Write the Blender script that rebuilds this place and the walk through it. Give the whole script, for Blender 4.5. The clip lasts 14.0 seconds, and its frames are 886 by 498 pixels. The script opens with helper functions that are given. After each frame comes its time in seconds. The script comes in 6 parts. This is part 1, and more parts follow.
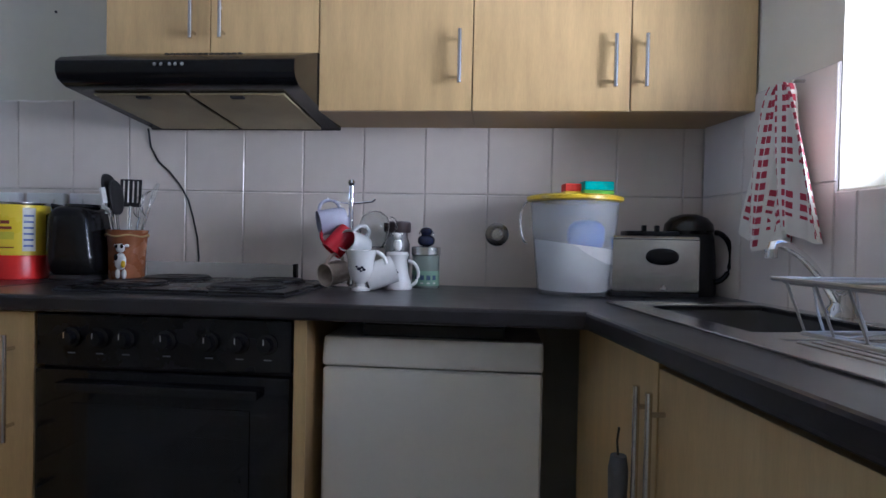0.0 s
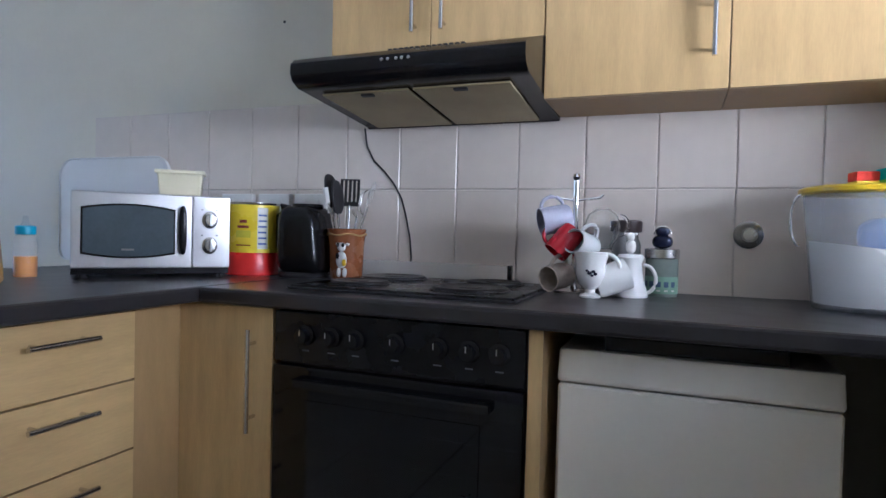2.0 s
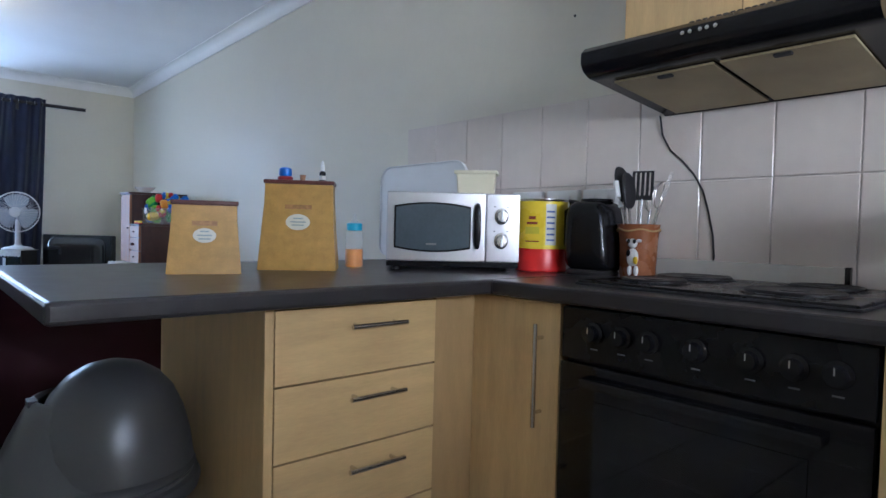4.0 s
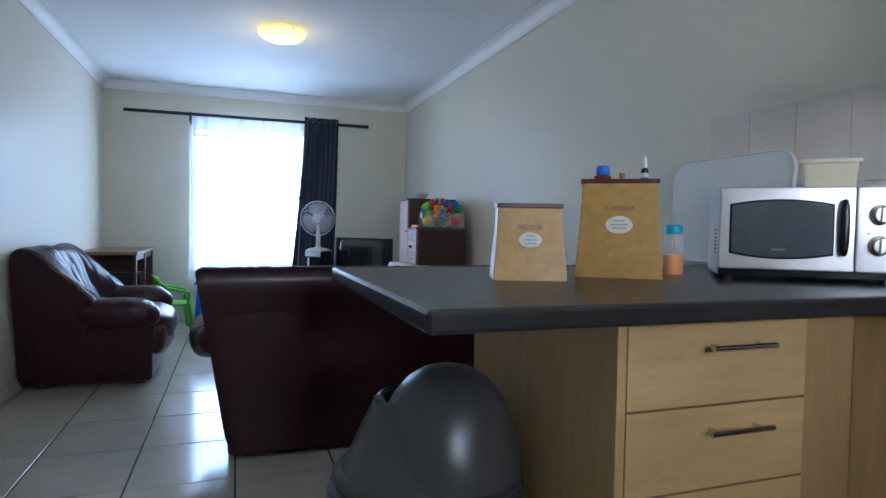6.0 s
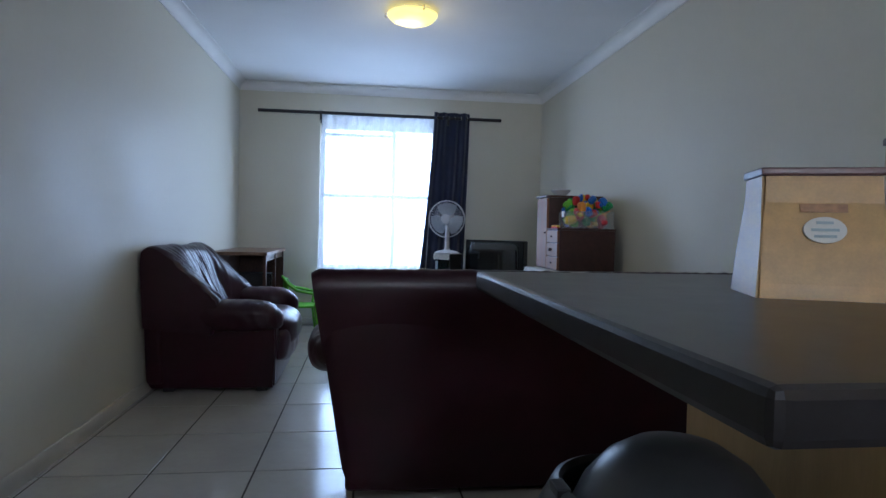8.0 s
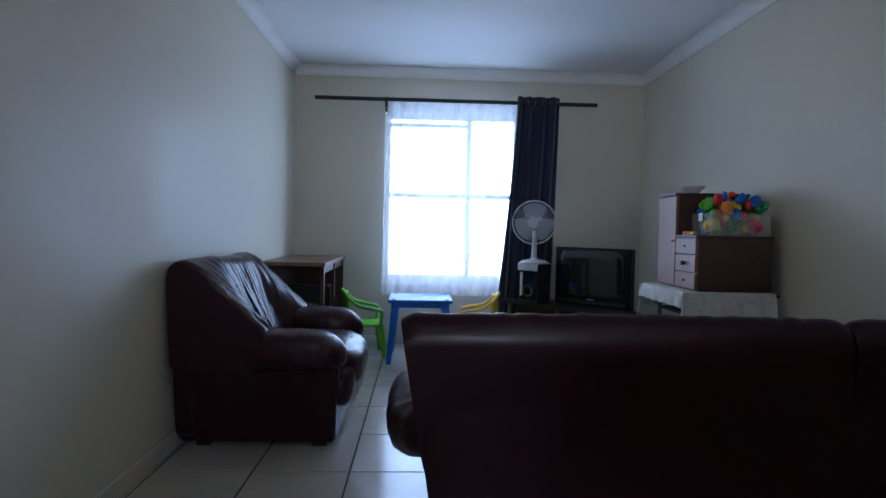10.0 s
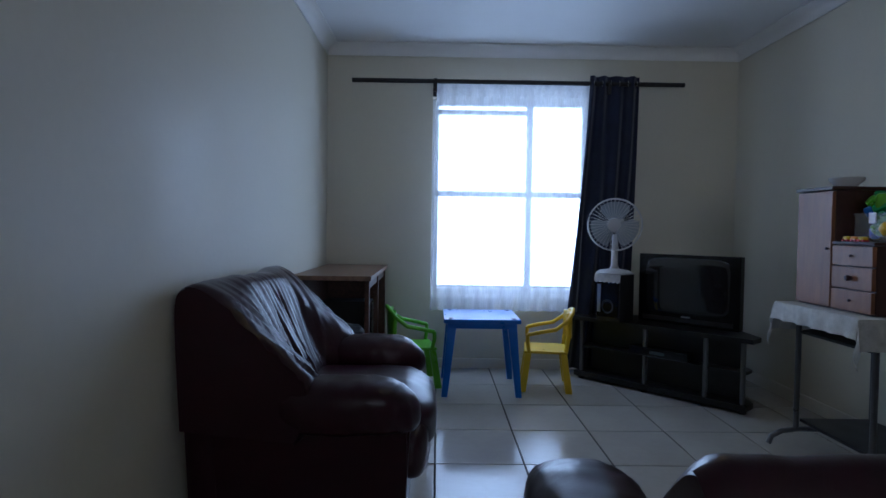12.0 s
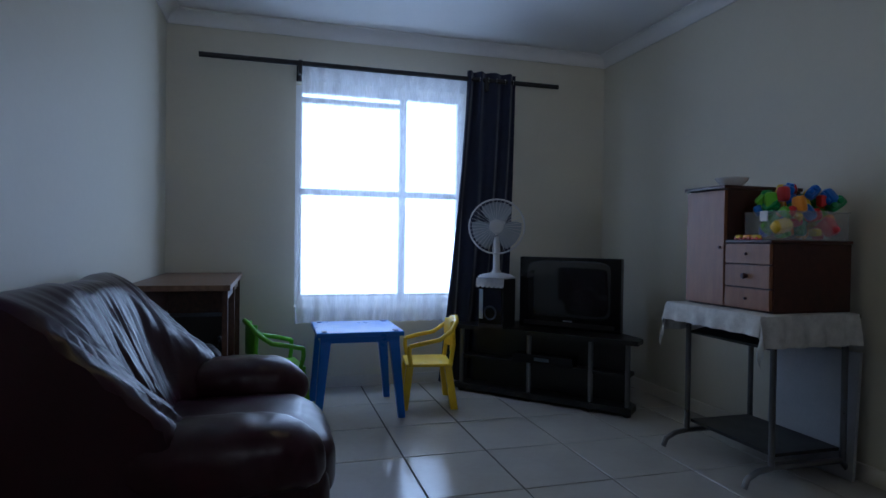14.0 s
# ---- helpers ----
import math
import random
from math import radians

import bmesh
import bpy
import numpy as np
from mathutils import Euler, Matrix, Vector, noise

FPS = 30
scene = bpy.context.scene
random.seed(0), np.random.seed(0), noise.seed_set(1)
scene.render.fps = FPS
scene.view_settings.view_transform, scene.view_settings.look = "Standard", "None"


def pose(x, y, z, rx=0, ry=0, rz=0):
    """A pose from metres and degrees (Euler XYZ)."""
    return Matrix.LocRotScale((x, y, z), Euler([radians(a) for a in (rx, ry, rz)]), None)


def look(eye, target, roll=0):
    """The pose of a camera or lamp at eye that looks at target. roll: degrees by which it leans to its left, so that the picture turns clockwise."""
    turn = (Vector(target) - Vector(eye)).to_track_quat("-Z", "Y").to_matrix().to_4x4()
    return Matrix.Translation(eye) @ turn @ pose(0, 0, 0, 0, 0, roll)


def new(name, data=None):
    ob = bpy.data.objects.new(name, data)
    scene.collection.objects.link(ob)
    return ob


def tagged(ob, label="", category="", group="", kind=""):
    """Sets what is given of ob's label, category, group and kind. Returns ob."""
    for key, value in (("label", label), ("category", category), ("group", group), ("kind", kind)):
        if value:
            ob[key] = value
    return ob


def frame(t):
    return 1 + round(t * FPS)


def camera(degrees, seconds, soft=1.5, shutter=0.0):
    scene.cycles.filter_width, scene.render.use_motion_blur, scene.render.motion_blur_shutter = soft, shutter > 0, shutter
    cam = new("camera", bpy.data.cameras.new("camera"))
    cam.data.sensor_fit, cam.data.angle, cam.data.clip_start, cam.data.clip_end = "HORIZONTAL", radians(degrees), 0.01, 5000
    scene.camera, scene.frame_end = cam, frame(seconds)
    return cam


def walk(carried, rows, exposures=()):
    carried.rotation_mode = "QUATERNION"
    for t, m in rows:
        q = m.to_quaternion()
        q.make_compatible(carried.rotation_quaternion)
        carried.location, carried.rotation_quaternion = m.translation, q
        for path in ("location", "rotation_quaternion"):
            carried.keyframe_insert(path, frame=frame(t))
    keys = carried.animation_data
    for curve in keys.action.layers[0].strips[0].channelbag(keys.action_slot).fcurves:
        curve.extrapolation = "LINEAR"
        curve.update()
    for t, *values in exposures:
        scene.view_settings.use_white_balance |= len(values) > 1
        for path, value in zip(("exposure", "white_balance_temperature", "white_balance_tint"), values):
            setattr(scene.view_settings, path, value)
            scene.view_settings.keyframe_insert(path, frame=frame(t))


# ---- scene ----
cam = camera(73.4, 14.0)
PATH = [
    (0, (0.285, 0.378, 1.059), (0.104, 2.369, 1.024), 1.2),
    (0.5, (0.237, 0.399, 1.059), (-0.038, 2.38, 1.022), 1.3),
    (1, (0.178, 0.423, 1.058), (-0.224, 2.382, 1.018), 1.4),
    (1.5, (0.127, 0.455, 1.059), (-0.417, 2.379, 1.01), 1.4),
    (2, (0.103, 0.496, 1.057), (-0.624, 2.359, 1.007), 1.5),
    (2.5, (0.105, 0.542, 1.052), (-0.851, 2.298, 1.002), 1.5),
    (5, (-0.032, 0.532, 1.027), (-1.762, 1.533, 0.957), 1.1),
    (5.5, (-0.103, 0.474, 1.037), (-1.922, 1.301, 0.966), 0.9),
    (6, (-0.172, 0.418, 1.032), (-2.059, 1.077, 0.96), 1.0),
    (6.5, (-0.253, 0.395, 1.031), (-2.185, 0.906, 0.96), 1.1),
    (7, (-0.355, 0.394, 1.023), (-2.311, 0.806, 0.954), 1.1),
    (7.5, (-0.49, 0.419, 1.008), (-2.459, 0.764, 0.942), 1.1),
    (8, (-0.693, 0.455, 0.995), (-2.675, 0.709, 0.932), 1.2),
    (10.5, (-1.781, 0.228, 1.038), (-3.779, 0.289, 0.972), 1.1),
    (11, (-1.967, 0.153, 1.041), (-3.966, 0.2, 0.976), 1.0),
    (11.5, (-2.19, 0.06, 1.05), (-4.188, 0.1, 0.985), 0.9),
    (12, (-2.355, 0.012, 1.056), (-4.354, 0.032, 0.99), 0.8),
    (12.5, (-2.467, -0.074, 1.045), (-4.466, -0.031, 0.994), 0.8),
    (13, (-2.576, -0.127, 1.015), (-4.568, 0.054, 0.978), 0.8),
    (13.5, (-2.714, -0.152, 1.009), (-4.682, 0.203, 0.978), 0.8),
    (14, (-2.782, -0.172, 1.0), (-4.705, 0.378, 0.976), 0.8),
]
EXPOSURES = [(0.0, 0.68, 4800, 19), (1.0, 0.97, 4770, 18), (2.5, 1.14, 4900, 17), (5.0, 1.03, 4960, 14), (6.0, 0.78, 4960, 13), (7.5, 0.36, 5020, 14), (8.2, 0.20, 5030, 15), (10.5, -0.22, 4990, 16), (12.0, -0.64, 4960, 16), (14.0, -0.86, 4960, 16)]
walk(cam, [(t, look(eye, target, roll)) for t, eye, target, roll in PATH], EXPOSURES)

# ---- world and light ----
world = bpy.data.worlds.new("sky")
scene.world = world
world.use_nodes = True
wn = world.node_tree
sky = wn.nodes.new("ShaderNodeTexSky")
sky.sky_type, sky.sun_disc = "NISHITA", False
sky.sun_elevation, sky.sun_rotation = radians(50), radians(200)
wn.links.new(sky.outputs[0], wn.nodes["Background"].inputs[0])
wn.nodes["Background"].inputs[1].default_value = 0.15


def area(name, x, y, z, rx, ry, rz, sx, sy, watts, colour):
    lamp = bpy.data.lights.new(name, "AREA")
    lamp.shape, lamp.size, lamp.size_y, lamp.energy, lamp.color = "RECTANGLE", sx, sy, watts, colour
    ob = new(name, lamp)
    ob.matrix_world = pose(x, y, z, rx, ry, rz)
    return ob


W_LIVING, W_KITCHEN, W_LAMP = 31.0, 44.0, 2.2
area("window_daylight", -7.12, 0.6, 1.33, 0, -90, 0, 1.44, 1.18, W_LIVING, (0.74, 0.87, 1.0))
# the sink's wall stands askew: EAST lays what is drawn square to the room along it
SKEW = 10.8
EAST = pose(0.915, 2.276, 0, 0, 0, SKEW) @ pose(-0.955, -2.28, 0)
# daylight thrown back into the sink window by the sunlit yard outside
area("yard_daylight", 2.10, 1.00, 1.24, 0, 96, -24, 0.80, 0.95, W_KITCHEN, (1.0, 0.92, 0.79))

# ---- materials ----
MATS = {}


def mat(name, col, rough=0.6, metal=0.0, var=0.08, scale=6.0, fine=90.0, bump=0.05, stretch=(1, 1, 1), coat=0.0, alpha=1.0,
        trans=0.0, emit=0.0, spec=0.5, rvar=0.1, piece=0.0, sheen=0.0):
    if name in MATS:
        return MATS[name]
    m = bpy.data.materials.new(name)
    m.use_nodes = True
    n, l = m.node_tree.nodes, m.node_tree.links
    b = n["Principled BSDF"]
    tc = n.new("ShaderNodeTexCoord")
    mp = n.new("ShaderNodeMapping")
    mp.inputs["Scale"].default_value = stretch
    l.new(tc.outputs["Object"], mp.inputs[0])
    big, small = n.new("ShaderNodeTexNoise"), n.new("ShaderNodeTexNoise")
    big.inputs["Scale"].default_value, big.inputs["Detail"].default_value = scale, 5
    small.inputs["Scale"].default_value, small.inputs["Detail"].default_value = fine, 3
    l.new(mp.outputs[0], big.inputs[0])
    l.new(mp.outputs[0], small.inputs[0])
    add = n.new("ShaderNodeMath")
    add.operation = "MULTIPLY_ADD"
    l.new(small.outputs[0], add.inputs[0])
    add.inputs[1].default_value = 0.4
    l.new(big.outputs[0], add.inputs[2])
    fac = add.outputs[0]
    if piece:
        info = n.new("ShaderNodeObjectInfo")
        a2 = n.new("ShaderNodeMath")
        a2.operation = "MULTIPLY_ADD"
        l.new(info.outputs["Random"], a2.inputs[0])
        a2.inputs[1].default_value = piece
        l.new(fac, a2.inputs[2])
        fac = a2.outputs[0]
    ramp = n.new("ShaderNodeValToRGB")
    lo, hi = [max(0, c * (1 - var)) for c in col], [min(1, c * (1 + var)) for c in col]
    ramp.color_ramp.elements[0].position, ramp.color_ramp.elements[0].color = 0.45, (*lo, 1)
    ramp.color_ramp.elements[1].position, ramp.color_ramp.elements[1].color = 0.95, (*hi, 1)
    l.new(fac, ramp.inputs[0])
    l.new(ramp.outputs[0], b.inputs["Base Color"])
    rr = n.new("ShaderNodeMapRange")
    rr.inputs[1].default_value, rr.inputs[2].default_value = 0.3, 0.8
    rr.inputs[3].default_value, rr.inputs[4].default_value = max(0.02, rough - rvar / 2), min(1, rough + rvar / 2)
    l.new(big.outputs[0], rr.inputs[0])
    l.new(rr.outputs[0], b.inputs["Roughness"])
    b.inputs["Metallic"].default_value = metal
    b.inputs["Specular IOR Level"].default_value = spec
    b.inputs["Coat Weight"].default_value = coat
    b.inputs["Transmission Weight"].default_value = trans
    b.inputs["Alpha"].default_value = alpha
    if sheen:
        b.inputs["Sheen Weight"].default_value = sheen
    if emit:
        l.new(ramp.outputs[0], b.inputs["Emission Color"])
        b.inputs["Emission Strength"].default_value = emit
    if bump:
        bp = n.new("ShaderNodeBump")
        bp.inputs["Strength"].default_value, bp.inputs["Distance"].default_value = bump, 0.01
        l.new(fac, bp.inputs["Height"])
        l.new(bp.outputs[0], b.inputs["Normal"])
    MATS[name] = m
    return m


M_WALL = mat("plaster_paint", (0.655, 0.615, 0.50), 0.55, var=0.03, scale=1.5, fine=40, bump=0.12, rvar=0.2, spec=0.35)
M_CEIL = mat("ceiling_paint", (0.80, 0.80, 0.79), 0.8, var=0.03, scale=2, bump=0.05)
M_CORNICE = mat("cornice_paint", (0.80, 0.79, 0.76), 0.6, var=0.04, scale=4, bump=0.03)
M_SKIRT = mat("skirting_paint", (0.62, 0.58, 0.50), 0.45, var=0.06, scale=5)
M_FTILE = mat("floor_tile_glaze", (0.50, 0.47, 0.415), 0.15, spec=1.0, var=0.07, scale=3, fine=30, bump=0.015, rvar=0.12, piece=0.15)
M_GROUT = mat("dark_grout", (0.045, 0.036, 0.03), 0.9, var=0.2, scale=20, bump=0.3)
M_WTILE = mat("wall_tile_glaze", (0.68, 0.61, 0.545), 0.16, var=0.04, scale=5, fine=25, bump=0.02, piece=0.12)
M_WGROUT = mat("pale_grout", (0.60, 0.545, 0.50), 0.9, var=0.1, scale=20)
M_MAPLE = mat("maple_laminate", (0.53, 0.37, 0.165), 0.38, var=0.13, scale=5, fine=45, stretch=(6, 6, 0.8), bump=0.02)
M_MAPLE_H = mat("maple_laminate_cross", (0.53, 0.37, 0.165), 0.38, var=0.13, scale=5, fine=45, stretch=(6, 0.8, 6), bump=0.02)
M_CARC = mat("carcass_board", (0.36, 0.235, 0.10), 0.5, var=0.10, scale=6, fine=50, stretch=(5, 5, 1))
M_TOP = mat("charcoal_laminate", (0.027, 0.025, 0.026), 0.30, var=0.14, scale=14, fine=300, bump=0, spec=0.38, rvar=0.04)
M_STEEL = mat("brushed_steel", (0.62, 0.61, 0.59), 0.26, 1.0, var=0.05, scale=8, fine=200, bump=0, rvar=0.06)
M_CHROME = mat("chrome", (0.80, 0.80, 0.80), 0.08, 1.0, var=0.03, bump=0)
M_BLACKGLASS = mat("black_glass", (0.004, 0.004, 0.005), 0.06, var=0.2, bump=0, spec=0.35)
M_BLACKENAMEL = mat("black_enamel", (0.006, 0.006, 0.007), 0.28, var=0.25, scale=10, bump=0.02, spec=0.3)
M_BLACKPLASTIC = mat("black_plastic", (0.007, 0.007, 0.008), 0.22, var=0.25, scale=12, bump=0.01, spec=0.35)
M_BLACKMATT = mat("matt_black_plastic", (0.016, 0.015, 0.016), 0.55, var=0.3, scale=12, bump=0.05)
M_WASHER = mat("white_appliance_enamel", (0.74, 0.705, 0.63), 0.35, var=0.03, scale=3, bump=0.01)
M_WHITE = mat("white_plastic", (0.78, 0.78, 0.76), 0.4, var=0.04, scale=8, bump=0.02)
M_CERAMIC = mat("white_ceramic", (0.80, 0.79, 0.77), 0.15, var=0.03, scale=10, bump=0.01, coat=0.4)
M_LEATHER = mat("oxblood_leather", (0.025, 0.0028, 0.009), 0.32, var=0.22, scale=9, fine=120, bump=0.05, rvar=0.04, spec=0.40)
M_DARKWOOD = mat("dark_stained_wood", (0.075, 0.032, 0.018), 0.42, var=0.35, scale=6, fine=60, stretch=(1.2, 7, 7), bump=0.05)
M_CHESTWOOD = mat("reddish_chest_wood", (0.27, 0.112, 0.046), 0.42, var=0.2, scale=6, fine=60, stretch=(6, 6, 1), bump=0.04)
M_CHESTDARK = mat("mahogany_board", (0.055, 0.017, 0.012), 0.45, var=0.25, scale=6, fine=60, stretch=(1, 6, 6), bump=0.04)
M_DESKTOP = mat("worn_brown_desk_laminate", (0.20, 0.12, 0.075), 0.42, var=0.3, scale=5, fine=50, stretch=(1, 7, 7), bump=0.05)


def part(name, bm, material, parent, label="", smooth=False):
    me = bpy.data.meshes.new(name)
    bmesh.ops.recalc_face_normals(bm, faces=bm.faces)
    if smooth:
        for f in bm.faces:
            f.smooth = True
    bm.to_mesh(me)
    bm.free()
    me.materials.append(material)
    if smooth:
        me.set_sharp_from_angle(angle=radians(40))
    ob = new(name, me)
    if parent:
        ob.parent = parent
    if label:
        ob["label"] = label
    return ob


def thing(name, x, y, z, rz, label, category, group="", kind=""):
    ob = new(name)
    ob.empty_display_size = 0.05
    ob.matrix_world = pose(x, y, z, 0, 0, rz)
    return tagged(ob, label, category, group, kind)


def box(x0, x1, y0, y1, z0, z1, bevel=0.0, seg=2, bm=None):
    own = bm is None
    b = bmesh.new()
    bmesh.ops.create_cube(b, size=1)
    for v in b.verts:
        v.co = Vector(((x0 + x1) / 2 + v.co.x * (x1 - x0), (y0 + y1) / 2 + v.co.y * (y1 - y0), (z0 + z1) / 2 + v.co.z * (z1 - z0)))
    if bevel:
        bmesh.ops.bevel(b, geom=list(b.edges), offset=bevel, segments=seg, profile=0.7, affect="EDGES")
    if own:
        return b
    return merge(bm, b)


def merge(bm, b):
    me = bpy.data.meshes.new("tmp")
    b.to_mesh(me)
    b.free()
    bm.from_mesh(me)
    bpy.data.meshes.remove(me)
    return bm


def moved(bm, m):
    bmesh.ops.transform(bm, matrix=m, verts=bm.verts)
    return bm


def lathe(profile, n=24, bm=None):
    """Turns (radius, height) pairs round z."""
    b = bmesh.new()
    rings = []
    for r, z in profile:
        if r < 1e-5:
            rings.append([b.verts.new((0, 0, z))])
        else:
            rings.append([b.verts.new((r * math.cos(2 * math.pi * i / n), r * math.sin(2 * math.pi * i / n), z)) for i in range(n)])
    for a, c in zip(rings, rings[1:]):
        for i in range(n):
            j = (i + 1) % n
            if len(a) == 1 and len(c) > 1:
                b.faces.new((a[0], c[i], c[j]))
            elif len(c) == 1 and len(a) > 1:
                b.faces.new((a[i], a[j], c[0]))
            elif len(a) > 1:
                b.faces.new((a[i], a[j], c[j], c[i]))
    return b if bm is None else merge(bm, b)


def tube(points, r, n=10, bm=None, closed=False):
    """A round bar along points."""
    pts = [Vector(p) for p in points]
    b = bmesh.new()
    rings = []
    up = Vector((0, 0, 1))
    for i, p in enumerate(pts):
        if closed:
            d = pts[(i + 1) % len(pts)] - pts[i - 1]
        else:
            d = pts[min(i + 1, len(pts) - 1)] - pts[max(i - 1, 0)]
        d.normalize()
        side = d.cross(up if abs(d.z) < 0.95 else Vector((1, 0, 0))).normalized()
        other = side.cross(d).normalized()
        rr = r[i] if isinstance(r, (list, tuple)) else r
        rings.append([b.verts.new(p + rr * (math.cos(2 * math.pi * k / n) * side + math.sin(2 * math.pi * k / n) * other)) for k in range(n)])
    pairs = list(zip(rings, rings[1:])) + ([(rings[-1], rings[0])] if closed else [])
    for a, c in pairs:
        for k in range(n):
            b.faces.new((a[k], a[(k + 1) % n], c[(k + 1) % n], c[k]))
    if not closed:
        b.faces.new(rings[0])
        b.faces.new(list(reversed(rings[-1])))
    return b if bm is None else merge(bm, b)


def arc(fn, a0, a1, n):
    return [fn(a0 + (a1 - a0) * i / n) for i in range(n + 1)]


def pillow(cx, cy, cz, sx, sy, sz, p=4.0, n=10, crease=0.0, freq=9.0, bm=None, dirs=(1, 1, 1)):
    """A soft padded block with superellipse corners and creased leather."""
    b = bmesh.new()
    bmesh.ops.create_cube(b, size=2)
    bmesh.ops.subdivide_edges(b, edges=list(b.edges), cuts=n, use_grid_fill=True)
    for v in b.verts:
        c = v.co.copy()
        k = (abs(c.x) ** p + abs(c.y) ** p + abs(c.z) ** p) ** (1 / p)
        c /= k
        q = Vector((cx + c.x * sx / 2, cy + c.y * sy / 2, cz + c.z * sz / 2))
        if crease:
            w = Vector((q.x * freq * dirs[0], q.y * freq * dirs[1], q.z * freq * dirs[2]))
            q += c.normalized() * crease * (abs(noise.noise(w)) * -1.6 + 0.4 + 0.4 * noise.noise(w * 2.3))
        v.co = q
    return b if bm is None else merge(bm, b)


def rod_handle(parent, p0, p1, out, r=0.006):
    """A bar handle between p0 and p1 held off its door by two posts."""
    p0, p1, out = Vector(p0), Vector(p1), Vector(out)
    d = (p1 - p0).normalized()
    b = tube([p0 + out, p1 + out], r, 12)
    for f in (0.14, 0.86):
        q = p0.lerp(p1, f)
        tube([q, q + out], r * 0.8, 8, bm=b)
    return part("handle", b, M_STEEL, parent, "brushed steel bar handle", True)


# ---- the room: walls, floor, ceiling ----
XW, XE, YS, YN, ZC = -6.88, 0.955, -0.83, 2.28, 2.44
WIN = (-0.035, 1.17, 0.553, 2.06)
KWIN = (0.45, 1.73, 1.183, 2.12)


def east_x(y):
    """Where the sink's wall stands at y."""
    return 0.915 + math.tan(radians(SKEW)) * (2.276 - y)


def to_east(ob):
    """Turns a thing drawn square to the room to stand along the sink's wall."""
    ob.matrix_world = EAST @ ob.matrix_basis
    return ob


def east_end(bm, over):
    """Cuts the east end of a sheet askew, along the sink's wall."""
    for v in bm.verts:
        if v.co.x > 0:
            v.co.x = east_x(v.co.y) + over
    return bm


def wall_with_opening(name, x0, x1, ya, yb, op, label):
    y0, y1, z0, z1 = op
    b = box(x0, x1, ya, y0, -0.1, ZC + 0.15)
    box(x0, x1, y1, yb, -0.1, ZC + 0.15, bm=b)
    box(x0, x1, y0, y1, -0.1, z0, bm=b)
    box(x0, x1, y0, y1, z1, ZC + 0.15, bm=b)
    return tagged(part(name, b, M_WALL, None), label, "wall", kind="structure")


wall_with_opening("wall_west", XW - 0.22, XW, YS, YN, WIN, "off-white painted plaster wall with a window")
to_east(wall_with_opening("wall_east", XE, XE + 0.22, YS - 0.12, YN + 0.02, KWIN, "off-white painted wall beside the sink with a window"))
wall_n = tagged(part("wall_north", box(XW - 0.22, XE + 0.22, YN, YN + 0.2, -0.1, ZC + 0.15), M_WALL, None), "long off-white painted plaster wall", "wall", kind="structure")
tagged(part("wall_south", box(XW - 0.22, 1.80, YS - 0.2, YS, -0.1, ZC + 0.15), M_WALL, None), "long off-white painted plaster wall with a slight sheen", "wall", kind="structure")
tagged(part("ceiling", east_end(box(XW, XE, YS, YN, ZC, ZC + 0.12), 0.02), M_CEIL, None), "flat white painted ceiling", "ceiling", kind="structure")
floor = tagged(part("floor", east_end(box(XW, XE, YS, YN, -0.12, -0.004), 0.02), M_GROUT, None), "cream ceramic tiled floor with dark joints", "floor", kind="structure")


def sweep_wall(name, prof, run, material, label, kind_word):
    """Sweeps a (out, z) profile along a wall: run gives the wall's start, its end and the way out of it."""
    (ax, ay), (bx, by), (ox, oy) = run
    b = bmesh.new()
    rows = [[b.verts.new((px + ox * o, py + oy * o, z)) for o, z in prof] for px, py in ((ax, ay), (bx, by))]
    n = len(prof)
    for i in range(n):
        j = (i + 1) % n
        b.faces.new((rows[0][i], rows[0][j], rows[1][j], rows[1][i]))
    b.faces.new(rows[0])
    b.faces.new(list(reversed(rows[1])))
    return tagged(part(name, b, material, None, "", True), label, kind_word, kind="structure")


COVE = [(0.001, ZC - 0.086), (0.010, ZC - 0.086), (0.010, ZC - 0.076)] + [(0.078 - 0.068 * math.cos(radians(a)), ZC - 0.076 + 0.064 * math.sin(radians(a))) for a in range(10, 91, 16)] + [(0.082, ZC - 0.012), (0.082, ZC - 0.002), (0.001, ZC - 0.002)]
SKIRTING = [(0.001, 0.0), (0.016, 0.0), (0.016, 0.062), (0.010, 0.072), (0.001, 0.072)]
for nm, run in (("north", ((XW, YN), (XE, YN), (0, -1))), ("south", ((XW, YS), (1.5, YS), (0, 1))), ("west", ((XW, YS + 0.001), (XW, YN - 0.001), (1, 0))), ("east", ((XE, YS - 0.1), (XE, YN - 0.001), (-1, 0)))):
    cove = sweep_wall("cornice_" + nm, COVE, run, M_CORNICE, "white plaster cove cornice along the ceiling", "cornice")
    if nm == "east":
        to_east(cove)
for nm, run in (("north", ((XW + 0.02, YN), (-1.77, YN), (0, -1))), ("south", ((XW + 0.02, YS), (0.9, YS), (0, 1))), ("west", ((XW, YS + 0.02), (XW, YN - 0.02), (1, 0)))):
    sweep_wall("baseboard_" + nm, SKIRTING, run, M_SKIRT, "low cream painted skirting along the wall", "baseboard")

# ---- windows ----
M_FRAME = mat("white_window_frame", (0.75, 0.76, 0.78), 0.4, var=0.03, bump=0.01)
M_GLASS = mat("clear_glass", (0.95, 0.97, 0.97), 0.02, var=0.0, trans=1.0, bump=0, rvar=0)


